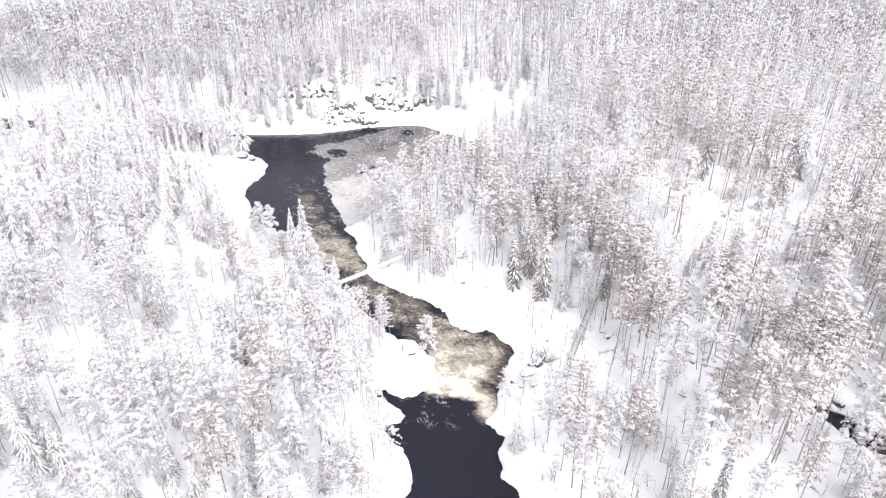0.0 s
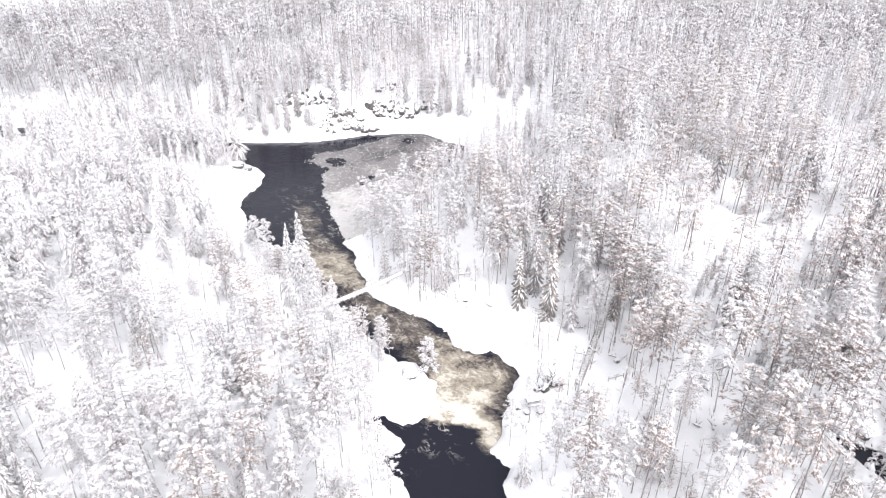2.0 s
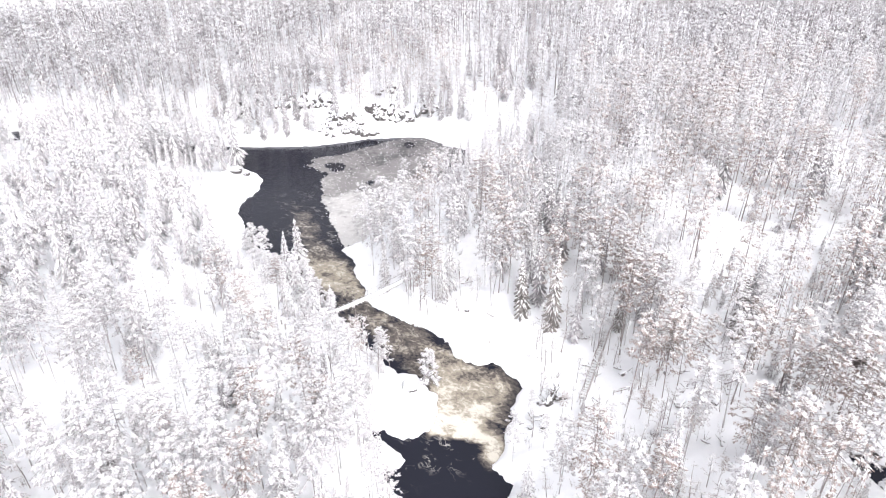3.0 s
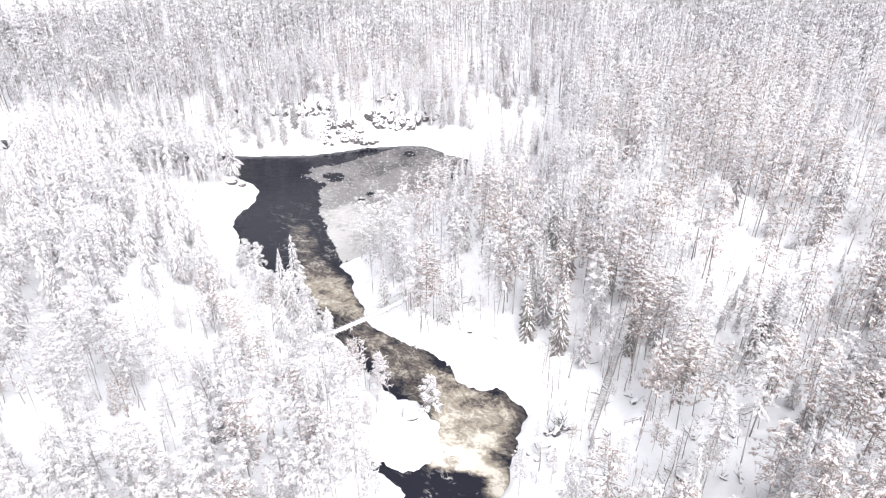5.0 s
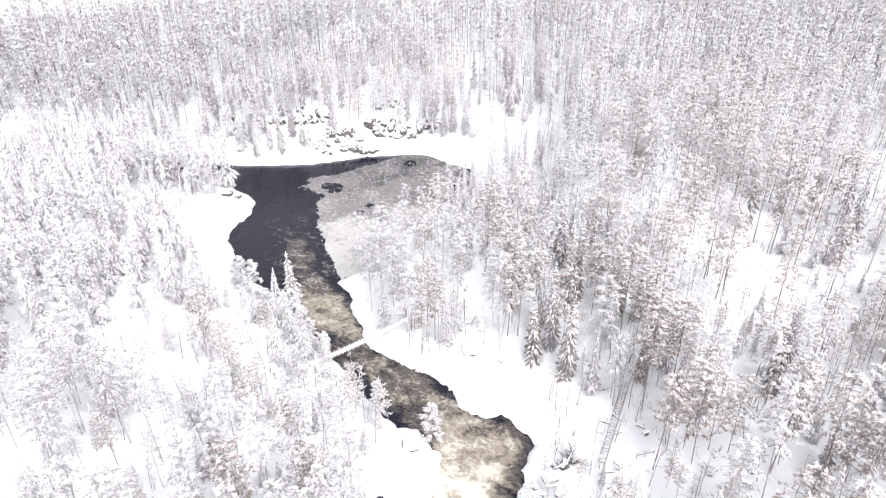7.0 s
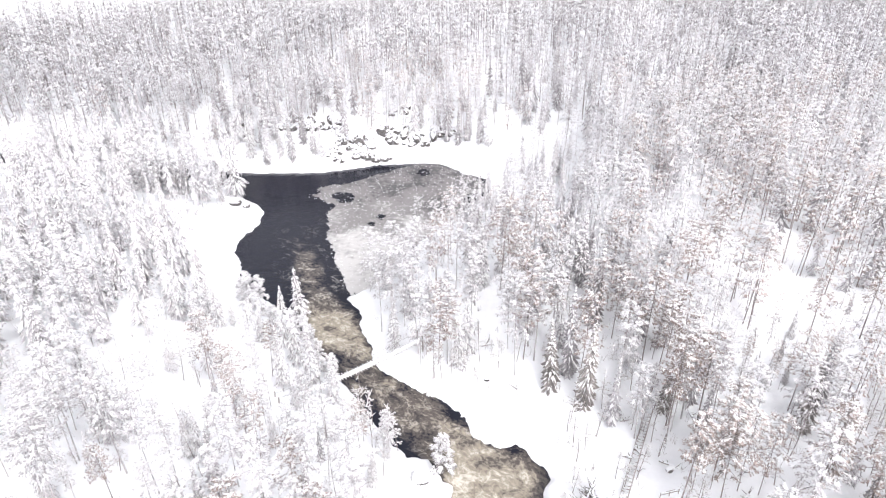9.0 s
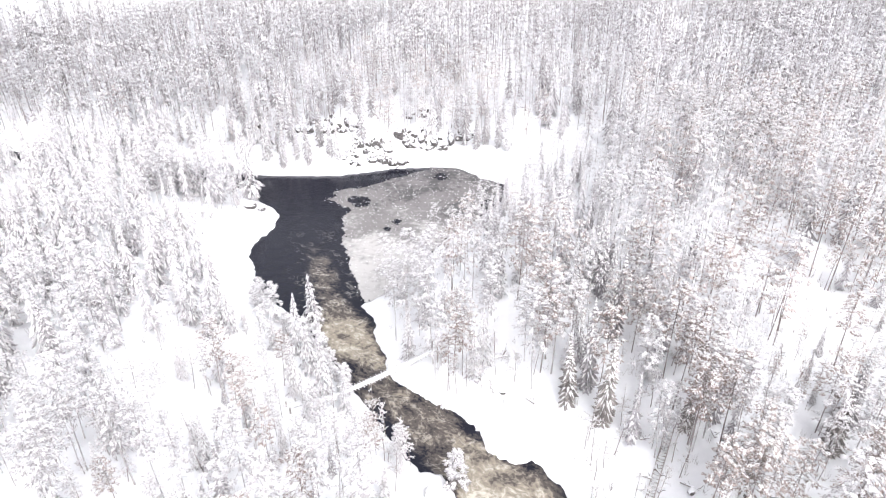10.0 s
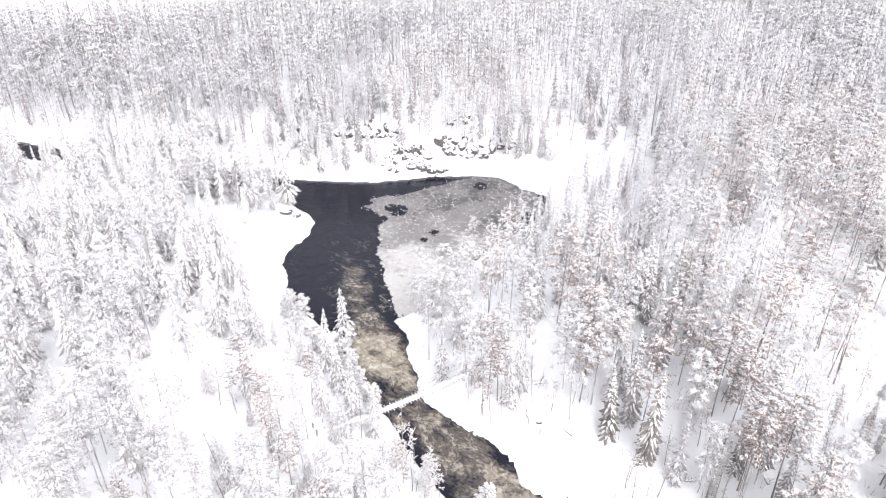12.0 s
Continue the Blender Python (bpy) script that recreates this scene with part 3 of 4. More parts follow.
def birch(seed, fine=2, tall=6.5, load=1.0, spread=1.0):
    """Bare thin birch or alder with snow lying along its twigs."""
    r = random.Random(seed)
    trunk, snow = Bag(), Bag()
    top = Vector((r.uniform(-0.8, 0.8), r.uniform(-0.8, 0.8), tall))
    tube(trunk, [Vector((0, 0, -0.4)), top * 0.4 + Vector((r.uniform(-0.2, 0.2), 0, 0)), top * 0.75, top], [0.06, 0.045, 0.03, 0.01], 4)
    for b in range(14):
        u = r.uniform(0.25, 0.97)
        p0 = top * u
        az = r.uniform(0, 6.28)
        out = Vector((math.cos(az), math.sin(az), r.uniform(0.1, 0.8)))
        L = (1.2 - u) * r.uniform(0.7, 1.6) * spread
        p1, p2 = p0 + out * L * 0.6, p0 + out * L + Vector((0, 0, -0.3 * L))
        tube(trunk, [p0, p1, p2], [0.022, 0.015, 0.006], 3)
        for a, c in ((p0, p1), (p1, p2)):
            lump(snow, (a + c) / 2 + Vector((0, 0, 0.04)), c - a, (c - a).length * 0.95, 0.1 * load, 0.1 * load, r)
        for q in range(3):
            e = p1 + Vector((r.uniform(-0.5, 0.5), r.uniform(-0.5, 0.5), r.uniform(-0.1, 0.5))) * spread
            tube(trunk, [p1, e], [0.012, 0.005], 3)
            lump(snow, (p1 + e) / 2 + Vector((0, 0, 0.03)), e - p1, (e - p1).length, 0.08 * load, 0.08 * load, r, TENT)
    return trunk, None, snow


# ---- where the forest stands ----
rng = np.random.RandomState(11)
# several glades lie on the camera's sight lines to bridge, stairs, shed and river
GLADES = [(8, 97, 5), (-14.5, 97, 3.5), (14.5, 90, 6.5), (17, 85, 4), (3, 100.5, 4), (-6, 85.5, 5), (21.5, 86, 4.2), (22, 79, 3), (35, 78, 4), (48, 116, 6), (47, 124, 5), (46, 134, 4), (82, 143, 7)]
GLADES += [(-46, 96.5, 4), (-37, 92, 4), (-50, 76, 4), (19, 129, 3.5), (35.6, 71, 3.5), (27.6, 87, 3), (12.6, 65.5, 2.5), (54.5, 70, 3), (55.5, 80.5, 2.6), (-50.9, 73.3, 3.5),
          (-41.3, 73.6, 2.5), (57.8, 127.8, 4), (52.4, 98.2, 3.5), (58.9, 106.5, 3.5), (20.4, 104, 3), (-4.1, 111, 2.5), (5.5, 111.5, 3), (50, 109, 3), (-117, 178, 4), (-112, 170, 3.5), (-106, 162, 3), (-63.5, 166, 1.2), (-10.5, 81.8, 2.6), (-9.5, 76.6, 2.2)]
# the trees that stand out singly: x, y, height, kind (0 pine, 1 spruce), snow load of the variant
SINGLE = [(16.6, 97.7, 14.7, 1, 2), (12.4, 101.1, 11.8, 1, 1), (26.8, 95.5, 8.5, 1, 1), (42.3, 89.9, 11.9, 1, 1), (-27.4, 120.6, 12.2, 1, 3),
          (-12.2, 124.0, 15, 0, 0), (-5, 114.2, 8.7, 0, 0), (-50.6, 165.2, 16, 1, 0),
          (-24.8, 106.6, 10.5, 1, 3), (-27.8, 111.2, 11, 1, 0), (-22.0, 102.6, 10, 1, 3), (-18.4, 99.6, 9, 1, 0)]
# spruces along the far shore
SINGLE += [(-47.6, 181.4, 12, 1, 1), (-44.8, 184.0, 10, 1, 1), (-41.7, 183.0, 12, 1, 1), (-36.8, 185.2, 11, 1, 1), (-35.0, 184.6, 9, 1, 0), (-47.6, 190.7, 13, 1, 1), (-1.2, 190.6, 11, 1, 1),
           (4.2, 189.6, 12, 1, 1), (6.2, 187.6, 9, 1, 0), (1.0, 191.6, 12, 1, 1), (-39.9, 188.8, 12, 1, 1), (-52.0, 183.5, 11, 1, 0)]
# bare stems that show singly, with the crowns over them: left bank, right bank, and the point between pool and rapids
LEFT_STEMS = [(-60.9, 81.9), (-47.7, 64.6), (-40.2, 56.8), (-39.2, 81.0), (-34.6, 78.6), (-42.4, 72.7), (-35.9, 58.9), (-20.7, 74.0), (-27.6, 58.7), (-26.2, 59.8), (-17.6, 59.3),
              (-15.6, 64.4), (-14.9, 65.4), (-23.4, 59.2), (-22.2, 66.4), (-11.0, 72.4), (-12.9, 80.9), (-16.5, 84.2), (-26.8, 76.3), (-26.4, 81.1), (-26.5, 65.7),
              (-32.0, 62.8), (-30.2, 62.5)]
RIGHT_STEMS = [(13.9, 67.1), (16.9, 65.5), (19.3, 61.0), (28.9, 68.5), (29.3, 79.7), (22.7, 60.7), (37.6, 77.3), (35.4, 73.7), (41.9, 74.3), (43.2, 73.4), (46.8, 70.4), (48.3, 69.0),
               (47.1, 63.3), (36.6, 62.0), (38.0, 62.5), (42.2, 58.6), (31.1, 84.6), (32.6, 84.9), (29.4, 83.0), (33.8, 80.5), (46.5, 78.4), (41.1, 60.6)]
POINT_STEMS = [(-9.4, 116.0), (-2.3, 112.3), (1.3, 115.0), (1.9, 118.0), (6.0, 120.5), (-13.2, 116.2), (-11.0, 113.8), (-7.3, 120.8), (-1.2, 121.5), (8.2, 119.4), (6.8, 109.3),
               (8.9, 106.1), (10.4, 105.6), (24.2, 121.6), (20.3, 136.7), (39.0, 118.8), (33.0, 113.5), (43.8, 114.3), (50.3, 126.2), (52.2, 124.1), (65.8, 127.5), (67.5, 126.6), (67.7, 122.2),
               (48.1, 104.0), (56.0, 105.3), (21.5, 99.5), (26.1, 99.1), (66.7, 114.3), (74.5, 122.3), (30.1, 98.5)]
STEMS = LEFT_STEMS + RIGHT_STEMS + POINT_STEMS


# clearings where open snow shows in the camera's view, either bank: x, y, radius
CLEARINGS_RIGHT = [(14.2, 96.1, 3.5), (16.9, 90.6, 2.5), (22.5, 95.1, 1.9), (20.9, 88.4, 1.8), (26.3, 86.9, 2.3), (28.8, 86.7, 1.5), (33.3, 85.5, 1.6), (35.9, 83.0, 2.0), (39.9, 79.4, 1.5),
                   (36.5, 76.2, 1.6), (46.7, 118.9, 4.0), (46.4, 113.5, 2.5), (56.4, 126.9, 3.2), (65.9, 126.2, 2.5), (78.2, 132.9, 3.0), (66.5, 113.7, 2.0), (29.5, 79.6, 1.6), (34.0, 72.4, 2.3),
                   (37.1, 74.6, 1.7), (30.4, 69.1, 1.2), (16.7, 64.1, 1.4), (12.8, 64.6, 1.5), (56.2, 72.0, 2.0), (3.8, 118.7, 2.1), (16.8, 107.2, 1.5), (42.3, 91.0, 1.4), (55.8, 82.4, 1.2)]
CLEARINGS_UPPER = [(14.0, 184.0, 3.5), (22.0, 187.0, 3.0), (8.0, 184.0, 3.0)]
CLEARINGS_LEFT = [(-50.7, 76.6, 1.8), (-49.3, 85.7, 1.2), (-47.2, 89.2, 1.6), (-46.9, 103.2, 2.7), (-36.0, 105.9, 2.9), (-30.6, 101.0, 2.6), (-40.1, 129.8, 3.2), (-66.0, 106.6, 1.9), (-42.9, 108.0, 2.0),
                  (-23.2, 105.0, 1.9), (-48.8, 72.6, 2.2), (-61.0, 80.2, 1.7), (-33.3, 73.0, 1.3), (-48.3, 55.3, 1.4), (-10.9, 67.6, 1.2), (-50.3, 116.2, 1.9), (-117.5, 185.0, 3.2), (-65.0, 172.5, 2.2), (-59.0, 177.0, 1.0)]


def sight_strip(x, y):
    """True on strips of trees kept low from each clearing towards the camera, so its snow shows."""
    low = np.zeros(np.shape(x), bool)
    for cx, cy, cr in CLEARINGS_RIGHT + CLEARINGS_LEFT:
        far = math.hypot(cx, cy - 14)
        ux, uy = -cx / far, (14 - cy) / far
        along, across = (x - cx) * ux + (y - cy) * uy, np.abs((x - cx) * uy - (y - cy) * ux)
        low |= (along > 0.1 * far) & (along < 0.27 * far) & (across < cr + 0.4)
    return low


def open_snow(x, y):
    """True where no tree grows: near the water, on the shelves and in the glades, and on the white lake beyond."""
    d = shore(x, y)
    bare = d < np.where((x < -52) & (y < 178), 0.7, 2.0)
    bare |= (d < np.where(x > -33, 5.5, 3.0)) & (y > 178)
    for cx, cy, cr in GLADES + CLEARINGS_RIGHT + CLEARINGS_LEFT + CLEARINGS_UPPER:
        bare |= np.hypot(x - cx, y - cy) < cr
    bare |= (d < 7) & (x > -54) & (x < -27) & (y > 112) & (y < 169)
    bare |= outside(x, y, GULLY) < 1.0
    bare |= (ripple(x, y, 36, 51) + 0.5 * ripple(x, y, 15, 52)) > 1.25
    bare |= (x < -105) & (y > 262 + 0.53 * (x + 182))
    return bare


def scatter(spacing, x0, x1, y0, y1, chance):
    ys, xs = np.arange(y0, y1, spacing), np.arange(x0, x1, spacing)
    px, py = np.meshgrid(xs, ys)
    px = (px + rng.uniform(-0.48, 0.48, px.shape) * spacing).ravel()
    py = (py + rng.uniform(-0.48, 0.48, py.shape) * spacing).ravel()
    wedge = (np.abs(px + 0.05 * py) < 36 + 0.64 * py)
    px, py = px[wedge], py[wedge]
    ok = ~open_snow(px, py) & (rng.uniform(0, 1, px.shape) < chance(px, py))
    for sx, sy, *_ in SINGLE + STEMS:
        ok &= np.hypot(px - sx, py - sy) > 2.2
    return px[ok], py[ok]


def left_side(x, y):
    """1 on the left bank of the stream, 0 on the right bank and beyond the pool."""
    mid = np.interp(y, [60, 90, 110, 130, 170], [1, 0, -18, -30, -46])
    return np.where((x < mid) & (y < 178), 1.0, 0.0)


def thick(x, y):
    """How thickly the trees stand."""
    return np.where(left_side(x, y) > 0, 0.95 + 0.05 * step(shore(x, y), 10, 34) + 0.25 * (y > 148), np.where((y < 92) & (x < 62), 0.78, 0.92)) + 0.12 * ripple(x, y, 30, 55)


sets = [scatter(4.4, 24, 74, 60, 104, lambda x, y: 0.42 + 0 * x), scatter(4.2, -14, 70, 106, 182, lambda x, y: 0.32 + 0 * x), scatter(4.3, -88, -9, 50, 132, lambda x, y: 0.62 * (left_side(x, y) > 0)), scatter(5.0, 16, 90, 90, 130, lambda x, y: 0.45 + 0 * x), scatter(3.75, -330, 330, 14, 345, thick), scatter(4.6, -190, 40, 184, 275, lambda x, y: (0.45 * (x < 20 - 0.1 * y) + 0.1 + 0.4 * ((x < -58) & (y < 245))) * ((y > 198) | (x < -48))), scatter(4.6, 30, 260, 150, 330, lambda x, y: 0.15 + 0.35 * step(x, 40, 110)), scatter(2.3, -103, -52, 150, 190, lambda x, y: 0.9 * (shore(x, y) < 9) * (y < 181))]
TX, TY = np.concatenate([p[0] for p in sets]), np.concatenate([p[1] for p in sets])
TZ = ground_height(TX, TY)
SIDE = left_side(TX, TY)
KIND = np.where(rng.uniform(0, 1, TX.shape) < 0.2 + 0.14 * ripple(TX, TY, 60, 61) + 0.25 * SIDE + 0.24 * (TY > 186) + 0.42 * ((TX < 22) & (TY > 112) & (TY < 182)), 1, 0)
LOW = sight_strip(TX, TY)
# darker stands behind the far shore, with lighter loads and greyer snow
BAND = (TY > 190) & (TY < 258 + 14 * ripple(TX, TY, 80, 62)) & (np.abs(TX + 12) > 22)
# trees are shrunk where tall ones would hide snow, ice or rapids from the camera
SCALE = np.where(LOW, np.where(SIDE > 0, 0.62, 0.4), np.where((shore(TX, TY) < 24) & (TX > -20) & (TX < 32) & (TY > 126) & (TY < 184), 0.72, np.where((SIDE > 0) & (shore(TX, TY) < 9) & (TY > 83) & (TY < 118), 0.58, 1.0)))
ORDER = np.argsort(np.hypot(TX * 0.9, TY - 66))


def part(name, mesh, parent, label="", kind=""):
    ob = new(name, mesh)
    ob.parent = parent
    return tagged(ob, label, kind=kind)


def tree_thing(name, meshes, label, category, group):
    root = new(name)
    for nm, me in zip(("trunk", "crown", "snow_load"), meshes):
        if me:
            part(nm, me, root, "" if nm == "trunk" else {"crown": "frosted needles", "snow_load": "thick clinging snow"}[nm], "" if nm == "trunk" else "stuff")
    return tagged(root, label, category, group)


def variants(maker, mats, name, options):
    made = []
    for k, o in enumerate(options):
        bags = maker(k, *o)
        made.append([b.mesh(f"{name}_{nm}", m, nm != "crown") if b else None for b, nm, m in zip(bags, ("trunk", "crown", "snow"), mats)])
    return made


PINE_MATS, SPRUCE_MATS, BIRCH_MATS = (PINE_BARK, PINE_NEEDLES, TREE_SNOW), (SPRUCE_BARK, SPRUCE_NEEDLES, TREE_SNOW), (TWIG_BARK, None, TREE_SNOW)
# by kind: heavily laden trees first, then lighter ones
HEAVY = {0: [(16, 1.25, 0.44, 1.6), (17.5, 1.1, 0.52, 1.5), (14, 1.4, 0.36, 1.45), (17, 1.2, 0.48, 1.8)], 1: [(13.5, 1.35, 1.8), (11.5, 1.45, 1.7), (9.5, 1.4, 1.55)]}
LIGHT = {0: [(15.5, 0.85, 0.46, 1.85), (17, 0.7, 0.54, 1.75), (14, 1.0, 0.42, 1.75), (16.5, 0.75, 0.5, 2.0)], 1: [(14, 0.95, 1.6), (12.5, 0.6, 1.4), (10, 0.8, 1.2)]}
POOLS = {}
DARK_SPRUCE = (SPRUCE_BARK, DARK_NEEDLES, TREE_SNOW)
HOAR_PINE, HOAR_SPRUCE = (FROST_BARK, HOAR_HAZE_NEEDLES, TREE_SNOW), (FROST_BARK, HOAR_HAZE_NEEDLES, TREE_SNOW)
for heavy, table in ((1, HEAVY), (0, LIGHT)):
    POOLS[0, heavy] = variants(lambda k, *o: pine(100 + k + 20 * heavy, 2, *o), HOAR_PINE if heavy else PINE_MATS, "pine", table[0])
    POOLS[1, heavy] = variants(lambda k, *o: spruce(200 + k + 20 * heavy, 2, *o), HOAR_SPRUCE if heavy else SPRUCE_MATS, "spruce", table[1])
POOLS[1, 0].append(variants(lambda k, *o: spruce(250 + k, 2, *o), DARK_SPRUCE, "spruce", [(14.7, 0.97, 1.9)])[0])
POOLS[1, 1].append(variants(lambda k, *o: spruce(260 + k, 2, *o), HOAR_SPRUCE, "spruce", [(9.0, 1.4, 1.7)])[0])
POOLS[1, 0].append(variants(lambda k, *o: spruce(255 + k, 2, *o), DARK_SPRUCE, "spruce", [(11.0, 0.95, 1.5)])[0])
LIGHT[1] += [(14.7, 0.97, 1.9), (11.0, 0.95, 1.5)]
HEAVY[1] += [(9.0, 1.4, 1.7)]
LABELS = {(0, 1): "tall pine with crown smothered in thick white snow", (0, 0): "tall pine with bare trunk and snow-dusted brownish crown",
          (1, 1): "narrow spruce spire buried under heavy white snow", (1, 0): "narrow spruce with drooping dark branches edged with snow"}
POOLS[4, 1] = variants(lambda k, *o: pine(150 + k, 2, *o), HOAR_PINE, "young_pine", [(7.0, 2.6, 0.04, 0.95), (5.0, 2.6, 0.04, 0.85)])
LABELS[4, 1] = "young pine bowed into a blunt lump of snow"
NAMES = {4: ("young_pine", "pine tree", "young pines on the banks"), 0: ("pine_tree", "pine tree", "pines near the river"), 1: ("spruce_tree", "spruce tree", "spruces near the river"), 2: ("birch_tree", "birch tree", "bare birches by the river")}
originals = {}


def plant(kind, heavy, v, x, y, size, z=None):
    z = ground_height(np.array([x]), np.array([y]))[0] if z is None else z
    m = Matrix.LocRotScale((x, y, z), Euler((rng.uniform(-0.03, 0.03), rng.uniform(-0.03, 0.03), rng.uniform(0, 6.28))), (1, 1, 1))
    key = (kind, heavy, v)
    if key in originals:
        ob = copy_thing(originals[key], m)
    else:
        ob = originals[key] = tree_thing(NAMES[kind][0], POOLS[kind, heavy][v], LABELS[kind, heavy], *NAMES[kind][1:])
    ob.matrix_basis = m @ Matrix.Diagonal((size, size, size, 1))
    return ob


near = np.zeros(len(TX), bool)
count = {0: 0, 1: 0}
for x, y, tall, kind, load in SINGLE:
    heavy = 1 if load in (0, 3) else 0
    v = {0: rng.randint(3), 1: 4 if y < 150 else 0, 2: 3, 3: 3}[load]
    plant(kind, heavy, v, x, y, tall / (HEAVY if heavy else LIGHT)[kind][v][0])
    count[kind] += 1
for x, y, tall in ((-2.9, 89.9, 8.0), (-35.4, 120.6, 7.4), (-33.6, 120.2, 7.6), (-31.4, 118.4, 3.2), (-37.6, 123.6, 4.6), (-30.2, 114.8, 4.6), (-27.2, 114.4, 5.4), (-25.0, 112.0, 6.2), (-23.4, 109.6, 6.2), (-21.6, 107.4, 6.0), (-19.6, 105.0, 4.8)):
    v = int(tall < 6)
    plant(4, 1, v, x, y, tall / (7.0, 5.0)[v])
for x, y in STEMS:
    heavy = int(left_side(np.array(x), np.array(y)) > 0 or rng.uniform() < (0.75 if y > 104 and x < 12 else 0.35))
    plant(0, heavy, rng.randint(4), x, y, rng.uniform(0.85, 1.08))
    count[0] += 1
for i in ORDER:
    kind = int(KIND[i])
    if count[kind] >= 300:
        continue
    count[kind] += 1
    near[i] = True
    heavy = int(rng.uniform() < (0.85 if SIDE[i] else 0.8 if TX[i] < 14 and TY[i] > 100 else 0.5))
    size = rng.choice([rng.uniform(0.8, 1.1), rng.uniform(0.4, 0.8)], p=[0.7, 0.3]) if kind else rng.choice([rng.uniform(0.8, 1.08), rng.uniform(0.5, 0.8)], p=[0.65, 0.35])
    plant(kind, heavy, rng.randint(3 if kind else 4), TX[i], TY[i], size * SCALE[i], TZ[i])


def forest(name, label, category, where, makers, mats, far_off):
    """Trees further off, joined."""
    vs, fs, ms, base = [], [], [], 0
    bags = [mk() for mk in makers]
    half = len(bags) // 2
    for i in where:
        k = rng.randint(half) + (0 if rng.uniform() < (0.9 if SIDE[i] else 0.3 if BAND[i] else 0.5 if TY[i] > 190 else 0.85 if TX[i] < 30 else 0.65) else half)
        size, a = rng.uniform(0.7, 1.12) * SCALE[i], rng.uniform(0, 6.28)
        rot = np.array([[math.cos(a), -math.sin(a), 0], [math.sin(a), math.cos(a), 0], [0, 0, 1]]) * size
        # far trees get pale needles as painted haze; nearer ones go by snow load, a few with rime or spruce needles
        if BAND[i]:
            look_of = (0, 3 if i % 2 else 4, 5)
        elif far_off:
            look_of = (0, 4 if i % 4 == 0 else 3, 5 if i % 3 == 0 else 2)
        else:
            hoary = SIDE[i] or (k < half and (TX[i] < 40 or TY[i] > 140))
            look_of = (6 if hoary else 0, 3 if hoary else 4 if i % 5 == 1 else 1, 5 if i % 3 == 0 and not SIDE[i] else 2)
        for slot, b in enumerate(bags[k]):
            v, f = np.array(b.v) @ rot.T + (TX[i], TY[i], TZ[i]), np.array(b.f)
            vs.append(v)
            fs.append(f + base)
            ms.append(np.full(len(f), look_of[slot], np.int32))
            base += len(v)
    v, f, mi = np.concatenate(vs), np.concatenate(fs).astype(np.int32), np.concatenate(ms)
    me = bpy.data.meshes.new(name)
    me.vertices.add(len(v))
    me.vertices.foreach_set("co", v.astype(np.float32).ravel())
    me.loops.add(f.size)
    me.loops.foreach_set("vertex_index", f.ravel())
    me.polygons.add(len(f))
    me.polygons.foreach_set("loop_start", np.arange(0, f.size, 3, dtype=np.int32))
    for m in (*mats, HOAR_HAZE_NEEDLES, SPRUCE_NEEDLES, RIME, FROST_BARK):
        me.materials.append(m)
    me.polygons.foreach_set("material_index", mi)
    me.polygons.foreach_set("use_smooth", (mi == 2) | (mi == 5))
    me.update(calc_edges=True)
    return tagged(new(name, me), label, category, kind="stuff")


FAR = np.hypot(TX, TY - 33)
for fine, lo, hi, word in ((1, 0, 185, "on the slopes round the pool"), (0, 185, 9999, "reaching into the distance")):
    for kind, maker, mats, nm in ((0, pine, PINE_MATS, "pine"), (1, spruce, SPRUCE_MATS, "spruce")):
        where = np.nonzero((KIND == kind) & ~near & (FAR >= lo) & (FAR < hi))[0]
        makers = [lambda k=k, o=o: maker(300 + 50 * kind + k, fine, o[0], o[1] * (1.25 if fine else (1.2, 1.5, 0.9, 1.4, 1.1)[k % 5]), *o[2:]) for k, o in enumerate((HEAVY[kind][:4 - kind] * 2)[:5] + (LIGHT[kind][:4 - kind] * 2)[:5])]
        forest(f"{nm}_forest", f"dense snow-laden {nm} forest {word}", f"{nm} forest", where, makers, mats, fine == 0)


# ---- bare birches and alders on the banks ----
POOLS[2, 1] = variants(lambda k, *o: birch(500 + k, 2, *o), BIRCH_MATS, "birch", [(6.5, 1.3, 1.0), (5.0, 1.5, 1.0), (3.4, 1.5, 0.9), (8.0, 1.1, 1.1), (2.2, 1.4, 0.7)])
LABELS[2, 1] = "bare thin birch with snow lying along its twigs"
BIRCHES = [(-8.6, 91.8, 0), (-10.6, 94.0, 0), (-12.6, 96.6, 1), (-9.9, 92.6, 2), (-14.5, 98.0, 3), (-9.2, 74.2, 1), (-10.6, 78.0, 1), (-6.9, 65.0, 2), (-9.0, 64.4, 1),
           (-11.3, 76.6, 3), (11.7, 77.2, 1), (14.2, 69.0, 3), (12.4, 67.0, 0), (13.6, 84.6, 2), (17.6, 92.6, 0), (19.0, 96.8, 3), (14.5, 95.0, 3), (-3.0, 104.6, 0),
           (-1.6, 105.6, 3), (0.6, 105.0, 0), (2.6, 106.6, 3), (-5.6, 109.4, 1), (5.2, 105.4, 1), (17.4, 80.6, 1), (20.0, 75.0, 3), (24.0, 78.0, 0)]
for x, y, v in BIRCHES:
    plant(2, 1, v, x, y, rng.uniform(0.85, 1.15))
BXS = np.concatenate([rng.uniform(-60, 75, 420), rng.uniform(12, 64, 260), rng.uniform(-58, -9, 240)])
BYS = np.concatenate([rng.uniform(52, 150, 420), rng.uniform(58, 112, 260), rng.uniform(52, 100, 240)])
BOK = ~open_snow(BXS, BYS)
BOK[420:] = (shore(BXS, BYS) > 3)[420:]
